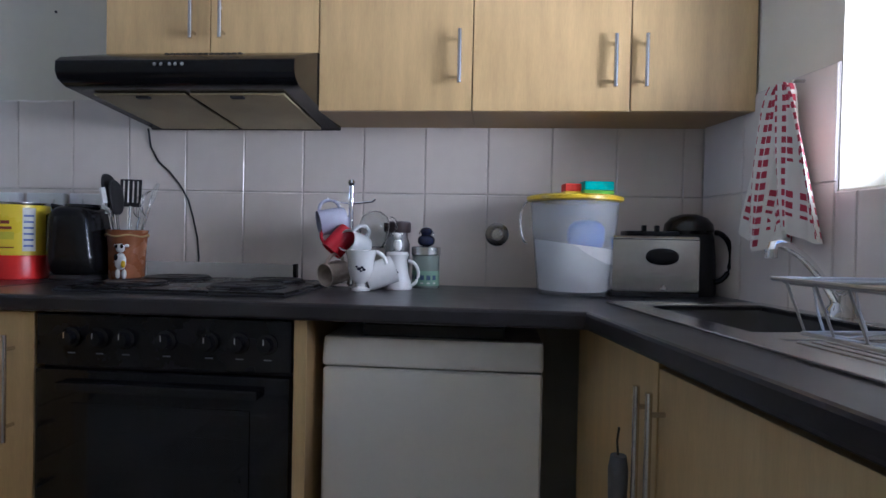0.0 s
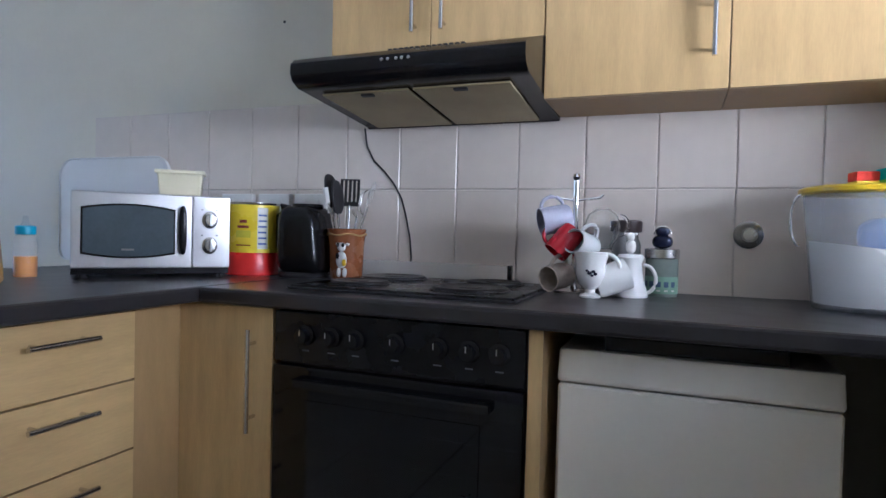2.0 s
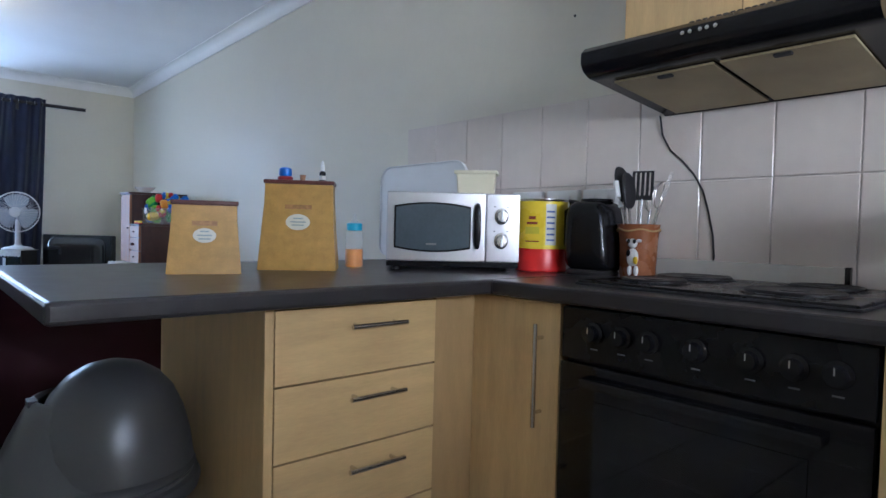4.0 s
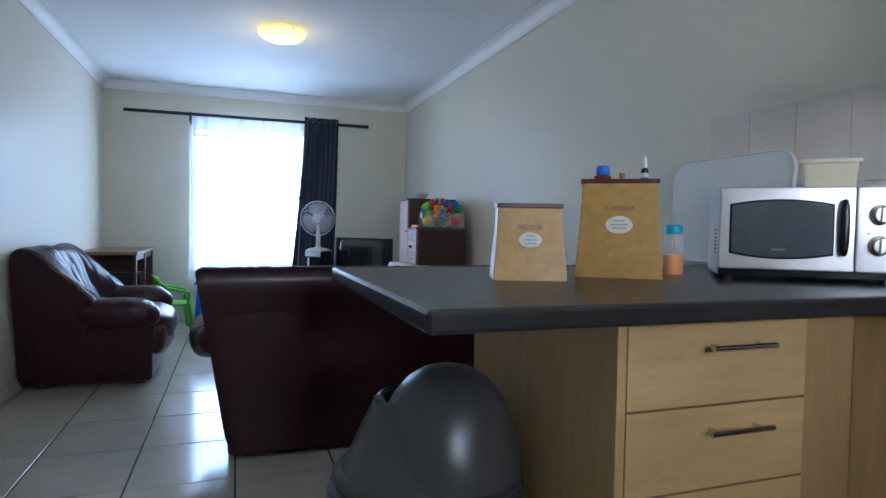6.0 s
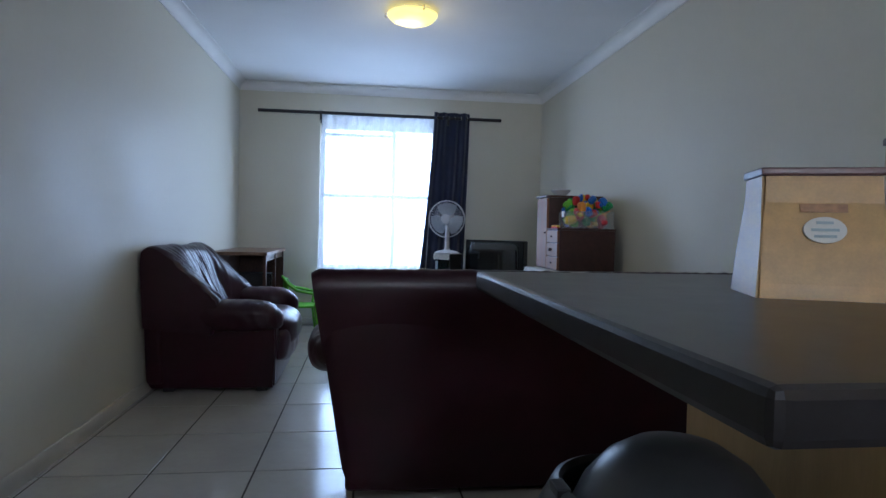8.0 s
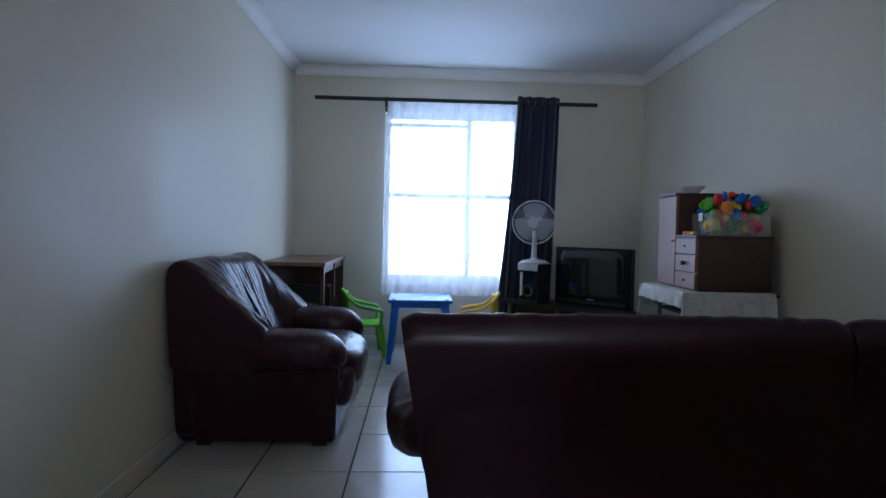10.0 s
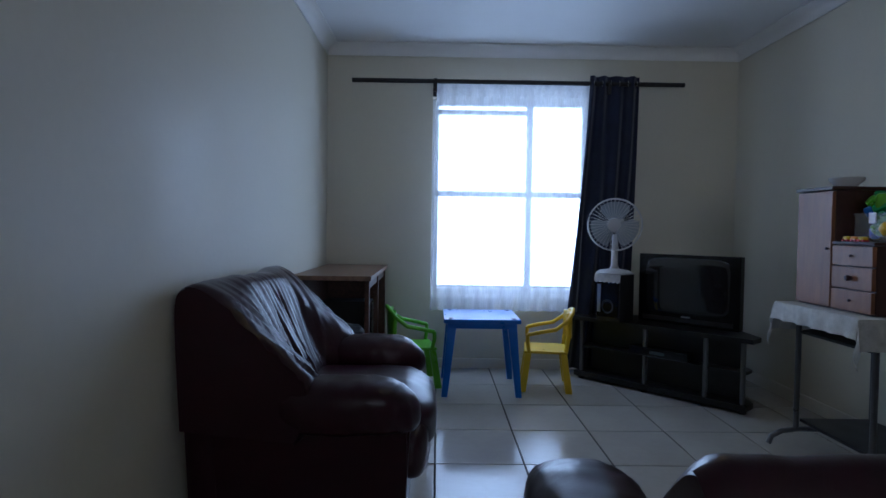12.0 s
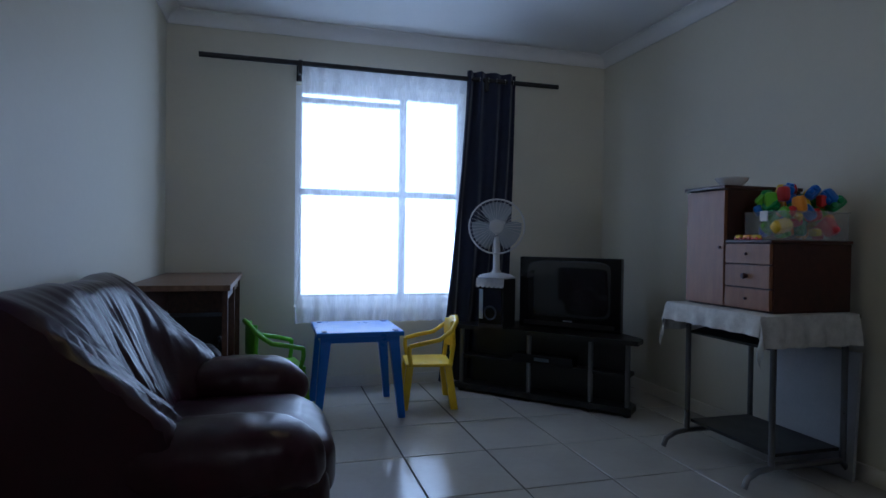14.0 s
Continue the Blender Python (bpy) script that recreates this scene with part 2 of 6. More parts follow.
def window(name, x, op, splits_y, splits_z, label, vent=None):
    y0, y1, z0, z1 = op
    w = thing(name, x, (y0 + y1) / 2, z0, 0, label, "window", kind="structure")
    cy, cz = (y0 + y1) / 2, z0
    b = box(-0.03, 0.03, y0 - cy + 0.001, y0 - cy + 0.045, 0.001, z1 - z0 - 0.001, 0.004)
    box(-0.03, 0.03, y1 - cy - 0.045, y1 - cy - 0.001, 0.001, z1 - z0 - 0.001, 0.004, bm=b)
    box(-0.03, 0.03, y0 - cy + 0.045, y1 - cy - 0.045, 0.001, 0.045, 0.004, bm=b)
    box(-0.03, 0.03, y0 - cy + 0.045, y1 - cy - 0.045, z1 - z0 - 0.045, z1 - z0 - 0.001, 0.004, bm=b)
    part("window_frame", b, M_FRAME, w)
    ys, zs = [y0 + 0.045] + splits_y + [y1 - 0.045], [z0 + 0.045] + splits_z + [z1 - 0.045]
    for y in splits_y:
        part("mullion", box(-0.026, 0.026, y - cy - 0.024, y - cy + 0.024, 0.045, z1 - z0 - 0.045, 0.004), M_FRAME, w)
    for z in splits_z:
        part("transom", box(-0.023, 0.023, y0 - cy + 0.045, y1 - cy - 0.045, z - cz - 0.022, z - cz + 0.022, 0.004), M_FRAME, w)
    if vent:
        part("vent_bar", box(-0.028, 0.028, y0 - cy + 0.045, vent[0] - cy - 0.024, vent[1] - cz - 0.018, vent[1] - cz + 0.018, 0.004), M_FRAME, w)
    for ya, yb in zip(ys, ys[1:]):
        for za, zb in zip(zs, zs[1:]):
            p = part("pane", box(-0.003, 0.003, ya - cy + 0.004, yb - cy - 0.004, za - cz + 0.004, zb - cz - 0.004), M_GLASS, w)
            p.visible_shadow = False
    return w


win1 = window("window_1", XW - 0.13, WIN, [0.72], [1.335], "white framed living room window with bright daylight behind", (0.72, 1.965))
part("window_sill", box(0.12, 0.15, -0.60, 0.60, -0.03, 0.0, 0.004), M_CORNICE, win1)
win2 = to_east(window("window_2", XE + 0.17, KWIN, [1.05], [], "white framed window over the sink, glaring with daylight"))

# ---- worktop and base units ----
ZT, TH = 0.910, 0.039
YF, XP, XS = 1.652, -1.0, 0.405
top = thing("worktop", -0.4, 1.95, ZT, 0, "charcoal laminate kitchen worktop with rounded front edges", "worktop")


def slab(x0, x1, y0, y1):
    return box(x0 + 0.4, x1 + 0.4, y0 - 1.95, y1 - 1.95, -TH, 0, 0.014, 4)


part("peninsula_slab", slab(-1.93, XP, 0.685, YN - 0.008), M_TOP, top)
b = slab(XP + 0.0015, 0.490, YF, YN - 0.008)
for v in b.verts:
    if v.co.x > 0.5:
        v.co.x -= math.tan(radians(SKEW)) * (v.co.y + 1.95 - YF)
part("back_slab", b, M_TOP, top)
# the slab by the sink, with the bowl cut out of it
b = slab(XS, 0.57, YS - 0.05, YN + 0.11)
for x0, x1, y0, y1 in ((0.57, 0.89, 1.885, YN + 0.11), (0.57, 0.89, YS - 0.05, 1.445), (0.89, XE - 0.008, YS - 0.05, YN + 0.11)):
    box(x0 + 0.4, x1 + 0.4, y0 - 1.95, y1 - 1.95, -TH, -0.0005, bm=b)
moved(b, pose(0.4, -1.95, 0) @ EAST @ pose(-0.4, 1.95, 0))
part("sink_slab", b, M_TOP, top)

PLINTH = 0.10
ZB = ZT - TH
du = thing("drawer_unit", -1.42, 1.31, 0, 0, "pale maple laminate drawer unit with steel bar handles", "cabinet")
part("body", box(-0.33, 0.318, -0.214, 0.225, PLINTH, ZB - 0.002), M_CARC, du)
part("end_panel", box(-0.345, 0.340, -0.2345, -0.2145, 0.0, ZB - 0.002, 0.002), M_MAPLE, du)
part("back_panel", box(-0.345, -0.332, -0.195, 0.95, 0.0, ZB - 0.002, 0.002), M_MAPLE, du)
part("plinth", box(0.24, 0.26, -0.19, 0.225, 0.0, PLINTH), M_CARC, du)
zs = [0.859, 0.695, 0.530, 0.365, PLINTH + 0.01]
for z1, z0 in zip(zs, zs[1:]):
    d = part("drawer", box(0.320, 0.340, -0.212, 0.228, z0 + 0.002, z1 - 0.002, 0.002), M_MAPLE_H, du)
    h = (z1 - 0.047) if z1 > 0.4 else z1 - 0.06
    rod_handle(d, (0.340, -0.04, h), (0.340, 0.115, h), (0.028, 0, 0))
part("filler", box(0.318, 0.3370, 0.230, 0.374, 0.0, ZB - 0.002, 0.002), M_CARC, du)

cc = thing("corner_cabinet", -0.94, 1.95, 0, 0, "pale maple corner base cabinet beside the oven", "cabinet")
part("body", box(-0.14, 0.145, -0.25, 0.32, PLINTH, ZB - 0.002), M_CARC, cc)
d = part("door", box(-0.142, 0.147, -0.272, -0.252, PLINTH + 0.01, ZB - 0.004, 0.002), M_MAPLE, cc)
rod_handle(d, (0.095, -0.272, 0.565), (0.095, -0.272, 0.815), (0, -0.028, 0))
part("plinth", box(-0.14, 0.145, -0.20, -0.18, 0, PLINTH), M_CARC, cc)

# ---- oven and hob ----
ov = thing("built_in_oven", -0.478, 1.96, 0, 0, "black built-in oven with a dark glass door", "oven")
part("body", box(-0.306, 0.306, -0.26, 0.31, 0.10, ZB - 0.003), M_BLACKMATT, ov)
part("control_panel", box(-0.306, 0.306, -0.285, -0.262, 0.745, ZB - 0.006, 0.004), M_BLACKENAMEL, ov)
dr = part("door", box(-0.306, 0.306, -0.290, -0.262, 0.24, 0.737, 0.006), M_BLACKGLASS, ov)
part("door_window", box(-0.215, 0.215, -0.2925, -0.2905, 0.36, 0.66, 0.001), mat("smoked_glass", (0.008, 0.008, 0.009), 0.05, var=0.1, bump=0, spec=0.3), dr)
part("door_handle", box(-0.24, 0.24, -0.315, -0.291, 0.690, 0.712, 0.006), M_BLACKPLASTIC, dr)
part("storage_drawer", box(-0.306, 0.306, -0.288, -0.262, 0.105, 0.232, 0.004), M_BLACKENAMEL, ov)
M_MARK = mat("white_print", (0.16, 0.16, 0.16), 0.5, var=0.05, bump=0)
for x in (-0.218, -0.149, -0.085, 0.014, 0.115, 0.187, 0.253):
    k = part("knob", moved(lathe([(0, 0), (0.024, 0), (0.024, 0.006), (0.017, 0.008), (0.016, 0.026), (0.0, 0.027)], 20), pose(x, -0.2855, 0.812, 90)), M_BLACKPLASTIC, ov, "", True)
    part("pointer", box(x - 0.0012, x + 0.0012, -0.3135, -0.3122, 0.814, 0.827), M_CHROME, k)
    part("dial_mark", box(x - 0.009, x + 0.009, -0.2864, -0.2856, 0.774, 0.777), M_MARK, ov)
part("plinth", box(-0.306, 0.306, -0.21, -0.19, 0, 0.098), M_CARC, ov)
sp = thing("side_panel", -0.1515, 1.95, 0, 0, "narrow pale maple panel between oven and washing machine", "panel")
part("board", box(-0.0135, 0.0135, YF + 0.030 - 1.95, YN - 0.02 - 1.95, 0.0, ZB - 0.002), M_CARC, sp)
part("edging", box(-0.0145, 0.0145, YF + 0.026 - 1.95, YF + 0.0297 - 1.95, 0.0, ZB - 0.002, 0.001), M_MAPLE, sp, "pale maple edging strip")

hob = thing("electric_hob", -0.508, 1.972, ZT, 0, "black electric hob with four solid hotplates set in the worktop", "hob")
part("plate", box(-0.290, 0.290, -0.222, 0.218, 0.0005, 0.012, 0.005), M_BLACKENAMEL, hob)
part("rim", box(-0.295, 0.295, -0.227, 0.223, 0.0003, 0.006, 0.002), M_BLACKMATT, hob)
M_IRON = mat("cast_iron", (0.014, 0.013, 0.013), 0.40, 0.3, var=0.3, scale=20, bump=0.1)
for x, y, r in ((-0.155, -0.105, 0.075), (0.150, -0.105, 0.092), (-0.155, 0.100, 0.092), (0.150, 0.100, 0.075)):
    hp = part("hotplate", moved(lathe([(0, 0.021), (r * 0.3, 0.021), (r * 0.32, 0.019), (r * 0.9, 0.0195), (r * 0.96, 0.0215), (r, 0.019), (r, 0.0122)], 32), pose(x, y, 0)), M_IRON, hob, "", True)
    part("ring", moved(lathe([(r + 0.001, 0.0122), (r + 0.002, 0.016), (r + 0.007, 0.015), (r + 0.009, 0.0122)], 32), pose(x, y, 0)), M_BLACKENAMEL, hp, "", True)
lid = thing("hob_splash_bar", -0.60, 2.235, ZT, 0, "clear upstand with a black end post behind the hob", "splashback")
part("strip", box(-0.26, 0.235, -0.004, 0.004, 0.001, 0.056, 0.001), mat("clear_acrylic", (0.75, 0.73, 0.68), 0.12, var=0.03, bump=0, alpha=0.35), lid)
part("post", box(0.237, 0.249, -0.012, 0.008, 0.001, 0.058, 0.003), M_BLACKPLASTIC, lid)

# ---- washing machine ----
wm = thing("washing_machine", 0.14, 2.0, 0, 0, "white top-loading washing machine under the worktop", "washing machine")
part("body", box(-0.255, 0.255, -0.27, 0.25, 0.02, 0.755, 0.014, 3), M_WASHER, wm, "", True)
b = box(-0.256, 0.256, -0.272, 0.25, 0.758, 0.826, 0.013, 4)
for v in b.verts:
    if v.co.z > 0.80 and v.co.y < 0:
        v.co.y += 0.012
part("top_cover", b, M_WASHER, wm, "", True)
part("lid", box(-0.165, 0.168, -0.252, 0.22, 0.826, 0.856, 0.006), M_BLACKPLASTIC, wm, "black tinted lid", True)
for x in (-0.22, 0.22):
    for y in (-0.22, 0.2):
        part("foot", moved(lathe([(0, 0), (0.02, 0), (0.02, 0.02), (0, 0.02)], 12), pose(x, y, 0)), M_BLACKMATT, wm)

# ---- sink cabinet ----
sc = thing("sink_cabinet", 0.663, 0.60, 0, 0, "pale maple sink base cabinet with tall bar handles", "cabinet")
part("body", box(-0.19, 0.28, -1.36, 1.31, PLINTH, 0.70), M_CARC, sc)
part("plinth", box(-0.15, -0.13, -1.36, 1.31, 0, PLINTH), M_CARC, sc)
to_east(sc)
# black strip added as the shade in the gap above the lower doors
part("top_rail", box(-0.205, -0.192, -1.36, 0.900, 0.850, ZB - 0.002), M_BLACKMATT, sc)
for y0, y1, hy in ((0.903, 1.315, 0.925), (0.310, 0.898, 0.876), (-0.285, 0.305, 0.27), (-0.88, -0.29, -0.325)):
    d = part("door", box(-0.214, -0.194, y0, y1, PLINTH + 0.01, 0.868 if y1 > 1 else 0.846, 0.002), M_MAPLE, sc)
    rod_handle(d, (-0.214, hy, 0.55), (-0.214, hy, 0.81), (-0.028, 0, 0))

# ---- wall cabinets ----


def wall_cabinet(x0, x1, z0, z1, doors, label):
    cx = (x0 + x1) / 2
    c = thing("wall_cabinet", cx, 2.15, z0, 0, label, "cabinet", "wall cabinets")
    b = box(x0 - cx + 0.001, x1 - cx - 0.001, -0.11, YN - 2.152, 0, z1 - z0)
    if x1 > 0.9:
        for v in b.verts:
            if v.co.x > 0:
                v.co.x = east_x(v.co.y + 2.15) - cx - 0.006
    part("body", b, M_CARC, c)
    for a, e, hx, h0, h1 in doors:
        d = part("door", box(a - cx + 0.0015, e - cx - 0.0015, -0.130, -0.1115, 0.0, z1 - z0, 0.002), M_MAPLE, c)
        rod_handle(d, (hx - cx, -0.130, h0), (hx - cx, -0.130, h1), (0, -0.028, 0))
    return c


wall_cabinet(-0.226, 0.207, 1.412, 2.14, [(-0.226, 0.207, 0.172, 0.070, 0.215)], "pale maple wall cabinet with a single door")
wall_cabinet(0.207, 0.958, 1.412, 2.14, [(0.207, 0.632, 0.588, 0.058, 0.198), (0.632, 0.958, 0.668, 0.058, 0.198)], "pale maple wall cabinet with two doors")
wall_cabinet(-0.862, -0.2275, 1.575, 2.14, [(-0.862, -0.545, -0.592, 0.035, 0.185), (-0.545, -0.2275, -0.505, 0.035, 0.185)], "pale maple wall cabinet above the cooker hood")

# ---- cooker hood ----
hd = thing("cooker_hood", -0.545, 2.0, 1.41, 0, "black slim cooker hood with greasy filters under it", "cooker hood")
prof = [(0.015, 0.163), (0.275, 0.163), (0.275, -0.006), (0.262, -0.010), (0.250, -0.004), (-0.11, 0.028), (-0.14, 0.030), (-0.168, 0.044), (-0.178, 0.062), (-0.176, 0.088), (-0.160, 0.102)]
b = bmesh.new()
sides = [[b.verts.new((x, y, z)) for y, z in prof] for x in (-0.318, 0.318)]
for i in range(len(prof)):
    j = (i + 1) % len(prof)
    b.faces.new((sides[0][i], sides[0][j], sides[1][j], sides[1][i]))
b.faces.new(sides[0])
b.faces.new(list(reversed(sides[1])))
part("body", b, M_BLACKPLASTIC, hd, "", True)
M_FILTER = mat("greasy_grey_filter", (0.34, 0.28, 0.16), 0.5, 0.4, var=0.25, scale=5, fine=400, bump=0.15)
tilt = math.degrees(math.atan2(-0.032, 0.36))
for x0, x1 in ((-0.270, -0.012), (0.002, 0.262)):
    part("grease_filter", moved(box(x0, x1, -0.17, 0.165, -0.004, 0.002, 0.001), pose(0, 0.075, 0.0075, tilt)), M_FILTER, hd)
for x in (-0.135, 0.13):
    part("filter_latch", moved(box(x - 0.018, x + 0.018, -0.165, -0.150, -0.010, -0.004, 0.002), pose(0, 0.075, 0.0075, tilt)), M_BLACKMATT, hd)
for x in (-0.045, -0.028, -0.005, 0.010, 0.028):
    part("button", moved(lathe([(0, 0.006), (0.0045, 0.005), (0.005, 0), (0, 0)], 12), pose(x, -0.177, 0.076, 90)), M_STEEL, hd)
for i in range(14):
    part("vent_slot", box(-0.09 + i * 0.016, -0.080 + i * 0.016, -0.060, -0.036, 0.134, 0.142), M_BLACKMATT, hd)
# its cable runs down the tiles
cable = tagged(part("power_cable", tube([(-0.878, 2.262, 1.404), (-0.872, 2.268, 1.345), (-0.845, 2.27, 1.295), (-0.807, 2.27, 1.262), (-0.77, 2.27, 1.22), (-0.740, 2.27, 1.17), (-0.722, 2.27, 1.11), (-0.706, 2.27, 1.04), (-0.700, 2.27, 0.975), (-0.708, 2.268, 0.935), (-0.735, 2.262, 0.9125)], 0.0030, 8), M_BLACKMATT, None, "", True), "thin black cable hanging down the tiles from the cooker hood", "cable")

# ---- sofa and armchair ----


def padded(name, parent, cols, sag, end_pull, taper=0.0, top=0.84):
    """Upholstery swept across: cols(u) gives the (y, z) outline at u from -1 to 1 and its x; sag gives each point's fold."""
    b = bmesh.new()
    NS = 120
    rows = []
    for i in range(NS + 1):
        u = -1 + 2 * i / NS
        px, outline = cols(u)
        end = max(0, (abs(u) - 0.93) / 0.07) ** 2
        row = []
        for m, (yy, zz) in enumerate(outline):
            fy, fz = sag(px, u, yy, zz)
            row.append(b.verts.new((px * (1 - taper * max(0, top - zz)), yy + fy - (end_pull * end if yy > 0.04 else 0), zz + fz - end_pull * 0.8 * end * (1 if zz > 0.5 else 0))))
        rows.append(row)
    for p, q in zip(rows, rows[1:]):
        for k in range(len(p) - 1):
            b.faces.new((p[k], p[k + 1], q[k + 1], q[k]))
    b.faces.new(rows[0])
    b.faces.new(list(reversed(rows[-1])))
    return part(name, b, M_LEATHER, parent, "", True)


def refine(pts, n):
    """Adds points along an outline, n to each stretch, on a smooth curve."""
    out = []
    for k in range(len(pts) - 1):
        p0, p1, p2, p3 = (Vector(pts[max(0, min(len(pts) - 1, k + d))]) for d in (-1, 0, 1, 2))
        for q in range(n):
            t = q / n
            v = 0.5 * (2 * p1 + (p2 - p0) * t + (2 * p0 - 5 * p1 + 4 * p2 - p3) * t * t + (3 * p1 - p0 - 3 * p2 + p3) * t ** 3)
            out.append((v.x, v.y))
    return out + [tuple(pts[-1])]


def soft_seat(parent, cx, wide, depth, top):
    b = pillow(cx, depth * 0.61, top - 0.105, wide, depth * 0.80, 0.20, 4.0, 22, 0.008, 5)
    for v in b.verts:
        v.co.z -= 0.10 * max(0, v.co.y / depth - 0.8)
    return part("seat_cushion", b, M_LEATHER, parent, "", True)


def sofa(x, y, rz, width, depth, height, label):
    """Faces +y; its back stands at y = 0 and widens towards its top."""
    s = thing("sofa", x, y, 0, rz, label, "sofa")
    w = width / 2
    part("base", box(-w + 0.05, w - 0.05, 0.03, depth - 0.10, 0.03, 0.30, 0.015), M_LEATHER, s, "", True)
    b = pillow(0, 0.05, (height - 0.05) / 2 + 0.01, width, 0.10, height - 0.07, 16, 18, 0.0)
    for v in b.verts:
        v.co.x *= 1 + 0.138 * max(0, v.co.z - 0.02) / height / w
        v.co.y += 0.005 * noise.noise(v.co * 3)
        v.co.z += 0.008 * noise.noise(v.co * 5) * v.co.z / height
    part("back_panel", b, M_LEATHER, s, "", True)
    outline = refine([(0.012, 0.50), (-0.008, height - 0.10), (-0.004, height - 0.035), (0.018, height - 0.004), (0.05, height - 0.004), (0.10, height - 0.035), (0.17, height - 0.09), (0.23, height - 0.16), (0.28, height - 0.26), (0.30, 0.52), (0.29, 0.47), (0.25, 0.46)], 4)
    half = w + 0.138
    for k in (0, 1):
        cx, hw = (-half / 2, half / 2 - 0.004) if k == 0 else (half / 2, half / 2 - 0.004)

        def fold(px, u, yy, zz):
            front = min(1, max(0, (yy - 0.05) / 0.15))
            q = Vector((px * 16, zz * 3.0 + u, k * 3.1))
            ripple = 0.004 * noise.noise(Vector((px * 34, yy * 9, 2.0 + k))) * max(0, (zz - height + 0.12) / 0.12)
            return -0.015 * front * abs(noise.noise(q)), ripple - 0.010 * u * u * max(0, zz - 0.5)

        padded("back_cushion", s, lambda u: (cx + u * hw, outline), fold, 0.016, 0.16)
        soft_seat(s, cx, half - 0.30, depth, 0.44)
    for sx in (-1, 1):
        side = sx * (w - 0.11)
        part("arm_panel", box(min(side - sx * 0.10, side + sx * 0.112), max(side - sx * 0.10, side + sx * 0.112), 0.004, depth - 0.09, 0.02, 0.43, 0.03, 3), M_LEATHER, s, "", True)
        side = sx * (w + 0.06)
        b = pillow(side, 0.60, 0.462, 0.255, 0.66, 0.20, 2.6, 24, 0.008, 8, dirs=(1, 2.4, 1))
        for v in b.verts:
            v.co.z += 0.10 * max(0, 0.48 - v.co.y / depth) - 0.16 * max(0, v.co.y / depth - 0.82)
        part("arm_pad", b, M_LEATHER, s, "", True)
    for fx in (-w + 0.1, w - 0.1):
        for fy in (0.1, depth - 0.2):
            part("foot", box(fx - 0.03, fx + 0.03, fy - 0.03, fy + 0.03, 0, 0.032), M_BLACKMATT, s)
    return s


def armchair(x, y, label):
    """Faces +y; wings run from the back's top down to gathered tips over the arms."""
    s = thing("armchair", x, y, 0, 0, label, "armchair")
    w, depth = 0.497, 0.86
    part("base", box(-0.34, 0.34, 0.05, depth - 0.12, 0.03, 0.30, 0.02), M_LEATHER, s, "", True)
    # flat sides that lean out towards the arms and wings
    shape = [(0.012, 0.02), (0.735, 0.02), (0.745, 0.25), (0.755, 0.42), (0.60, 0.47), (0.42, 0.53), (0.25, 0.69), (0.10, 0.81), (0.012, 0.82)]
    for sx in (-1, 1):
        b = bmesh.new()
        faces = [[b.verts.new((sx * (o + 0.130 * min(1, zz / 0.55) ** 0.8), yy, zz)) for yy, zz in shape] for o in (0.24, 0.362)]
        for k in range(len(shape)):
            b.faces.new((faces[0][k], faces[0][(k + 1) % len(shape)], faces[1][(k + 1) % len(shape)], faces[1][k]))
        b.faces.new(faces[0])
        b.faces.new(list(reversed(faces[1])))
        bmesh.ops.bevel(b, geom=list(b.edges), offset=0.012, segments=2, affect="EDGES")
        part("side_panel", b, M_LEATHER, s, "", True)
    b = box(-0.49, 0.49, 0.004, 0.10, 0.05, 0.80, 0.03, 3)
    for v in b.verts:
        v.co.x *= 0.78 + 0.22 * min(1, v.co.z / 0.6)
    part("back_panel", b, M_LEATHER, s, "", True)
    mid = refine([(0.02, 0.40), (0.012, 0.70), (0.016, 0.815), (0.045, 0.858), (0.10, 0.868), (0.155, 0.845), (0.205, 0.76), (0.255, 0.65), (0.305, 0.545), (0.35, 0.46), (0.37, 0.40), (0.36, 0.30)], 4)
    wing = refine([(0.02, 0.40), (0.006, 0.70), (0.006, 0.82), (0.026, 0.862), (0.085, 0.872), (0.17, 0.822), (0.27, 0.722), (0.36, 0.635), (0.425, 0.575), (0.445, 0.525), (0.425, 0.465), (0.40, 0.36)], 4)

    def cols(u):
        k = min(1, max(0, (abs(u) - 0.40) / 0.38))
        k = k * k * (3 - 2 * k)
        return u * w, [(a + (c - a) * k, b2 + (d2 - b2) * k) for (a, b2), (c, d2) in zip(mid, wing)]

    def fold(px, u, yy, zz):
        front = min(1, max(0, (yy - 0.08) / 0.12))
        hi = min(1, max(0, (zz - 0.36) / 0.5))
        # creases run down from the top and gather at the seat
        fan = px / (0.35 + 0.65 * hi)
        q = Vector((fan * 26, zz * 2.4 + 1.2 * u * u, 0.7))
        crease = (1 - 2.2 * abs(noise.noise(q))) * 0.008 + 0.006 * noise.noise(q * 2.1) - 0.004 * abs(noise.noise(Vector((fan * 70, zz * 5, 2.1))))
        gather = 0.007 * math.sin(34 * zz + 15 * yy) * max(0, 1 - abs(yy - 0.40) / 0.10) * max(0, (abs(u) - 0.7) / 0.3)
        side = 0.006 * noise.noise(Vector((px * 4, yy * 22 + zz * 14, 4.0))) * max(0, (abs(u) - 0.5) / 0.5)
        top = 0.012 * noise.noise(Vector((px * 5.5, 0.3, 1.7))) * max(0, (zz - 0.8) / 0.06)
        return (-crease * 0.8 + gather) * front, -crease * 0.5 * front + side * front + top

    padded("back_cushion", s, cols, fold, 0.014)
    b = pillow(0, 0.53, 0.355, 0.64, 0.62, 0.21, 4.0, 26, 0.007, 5)
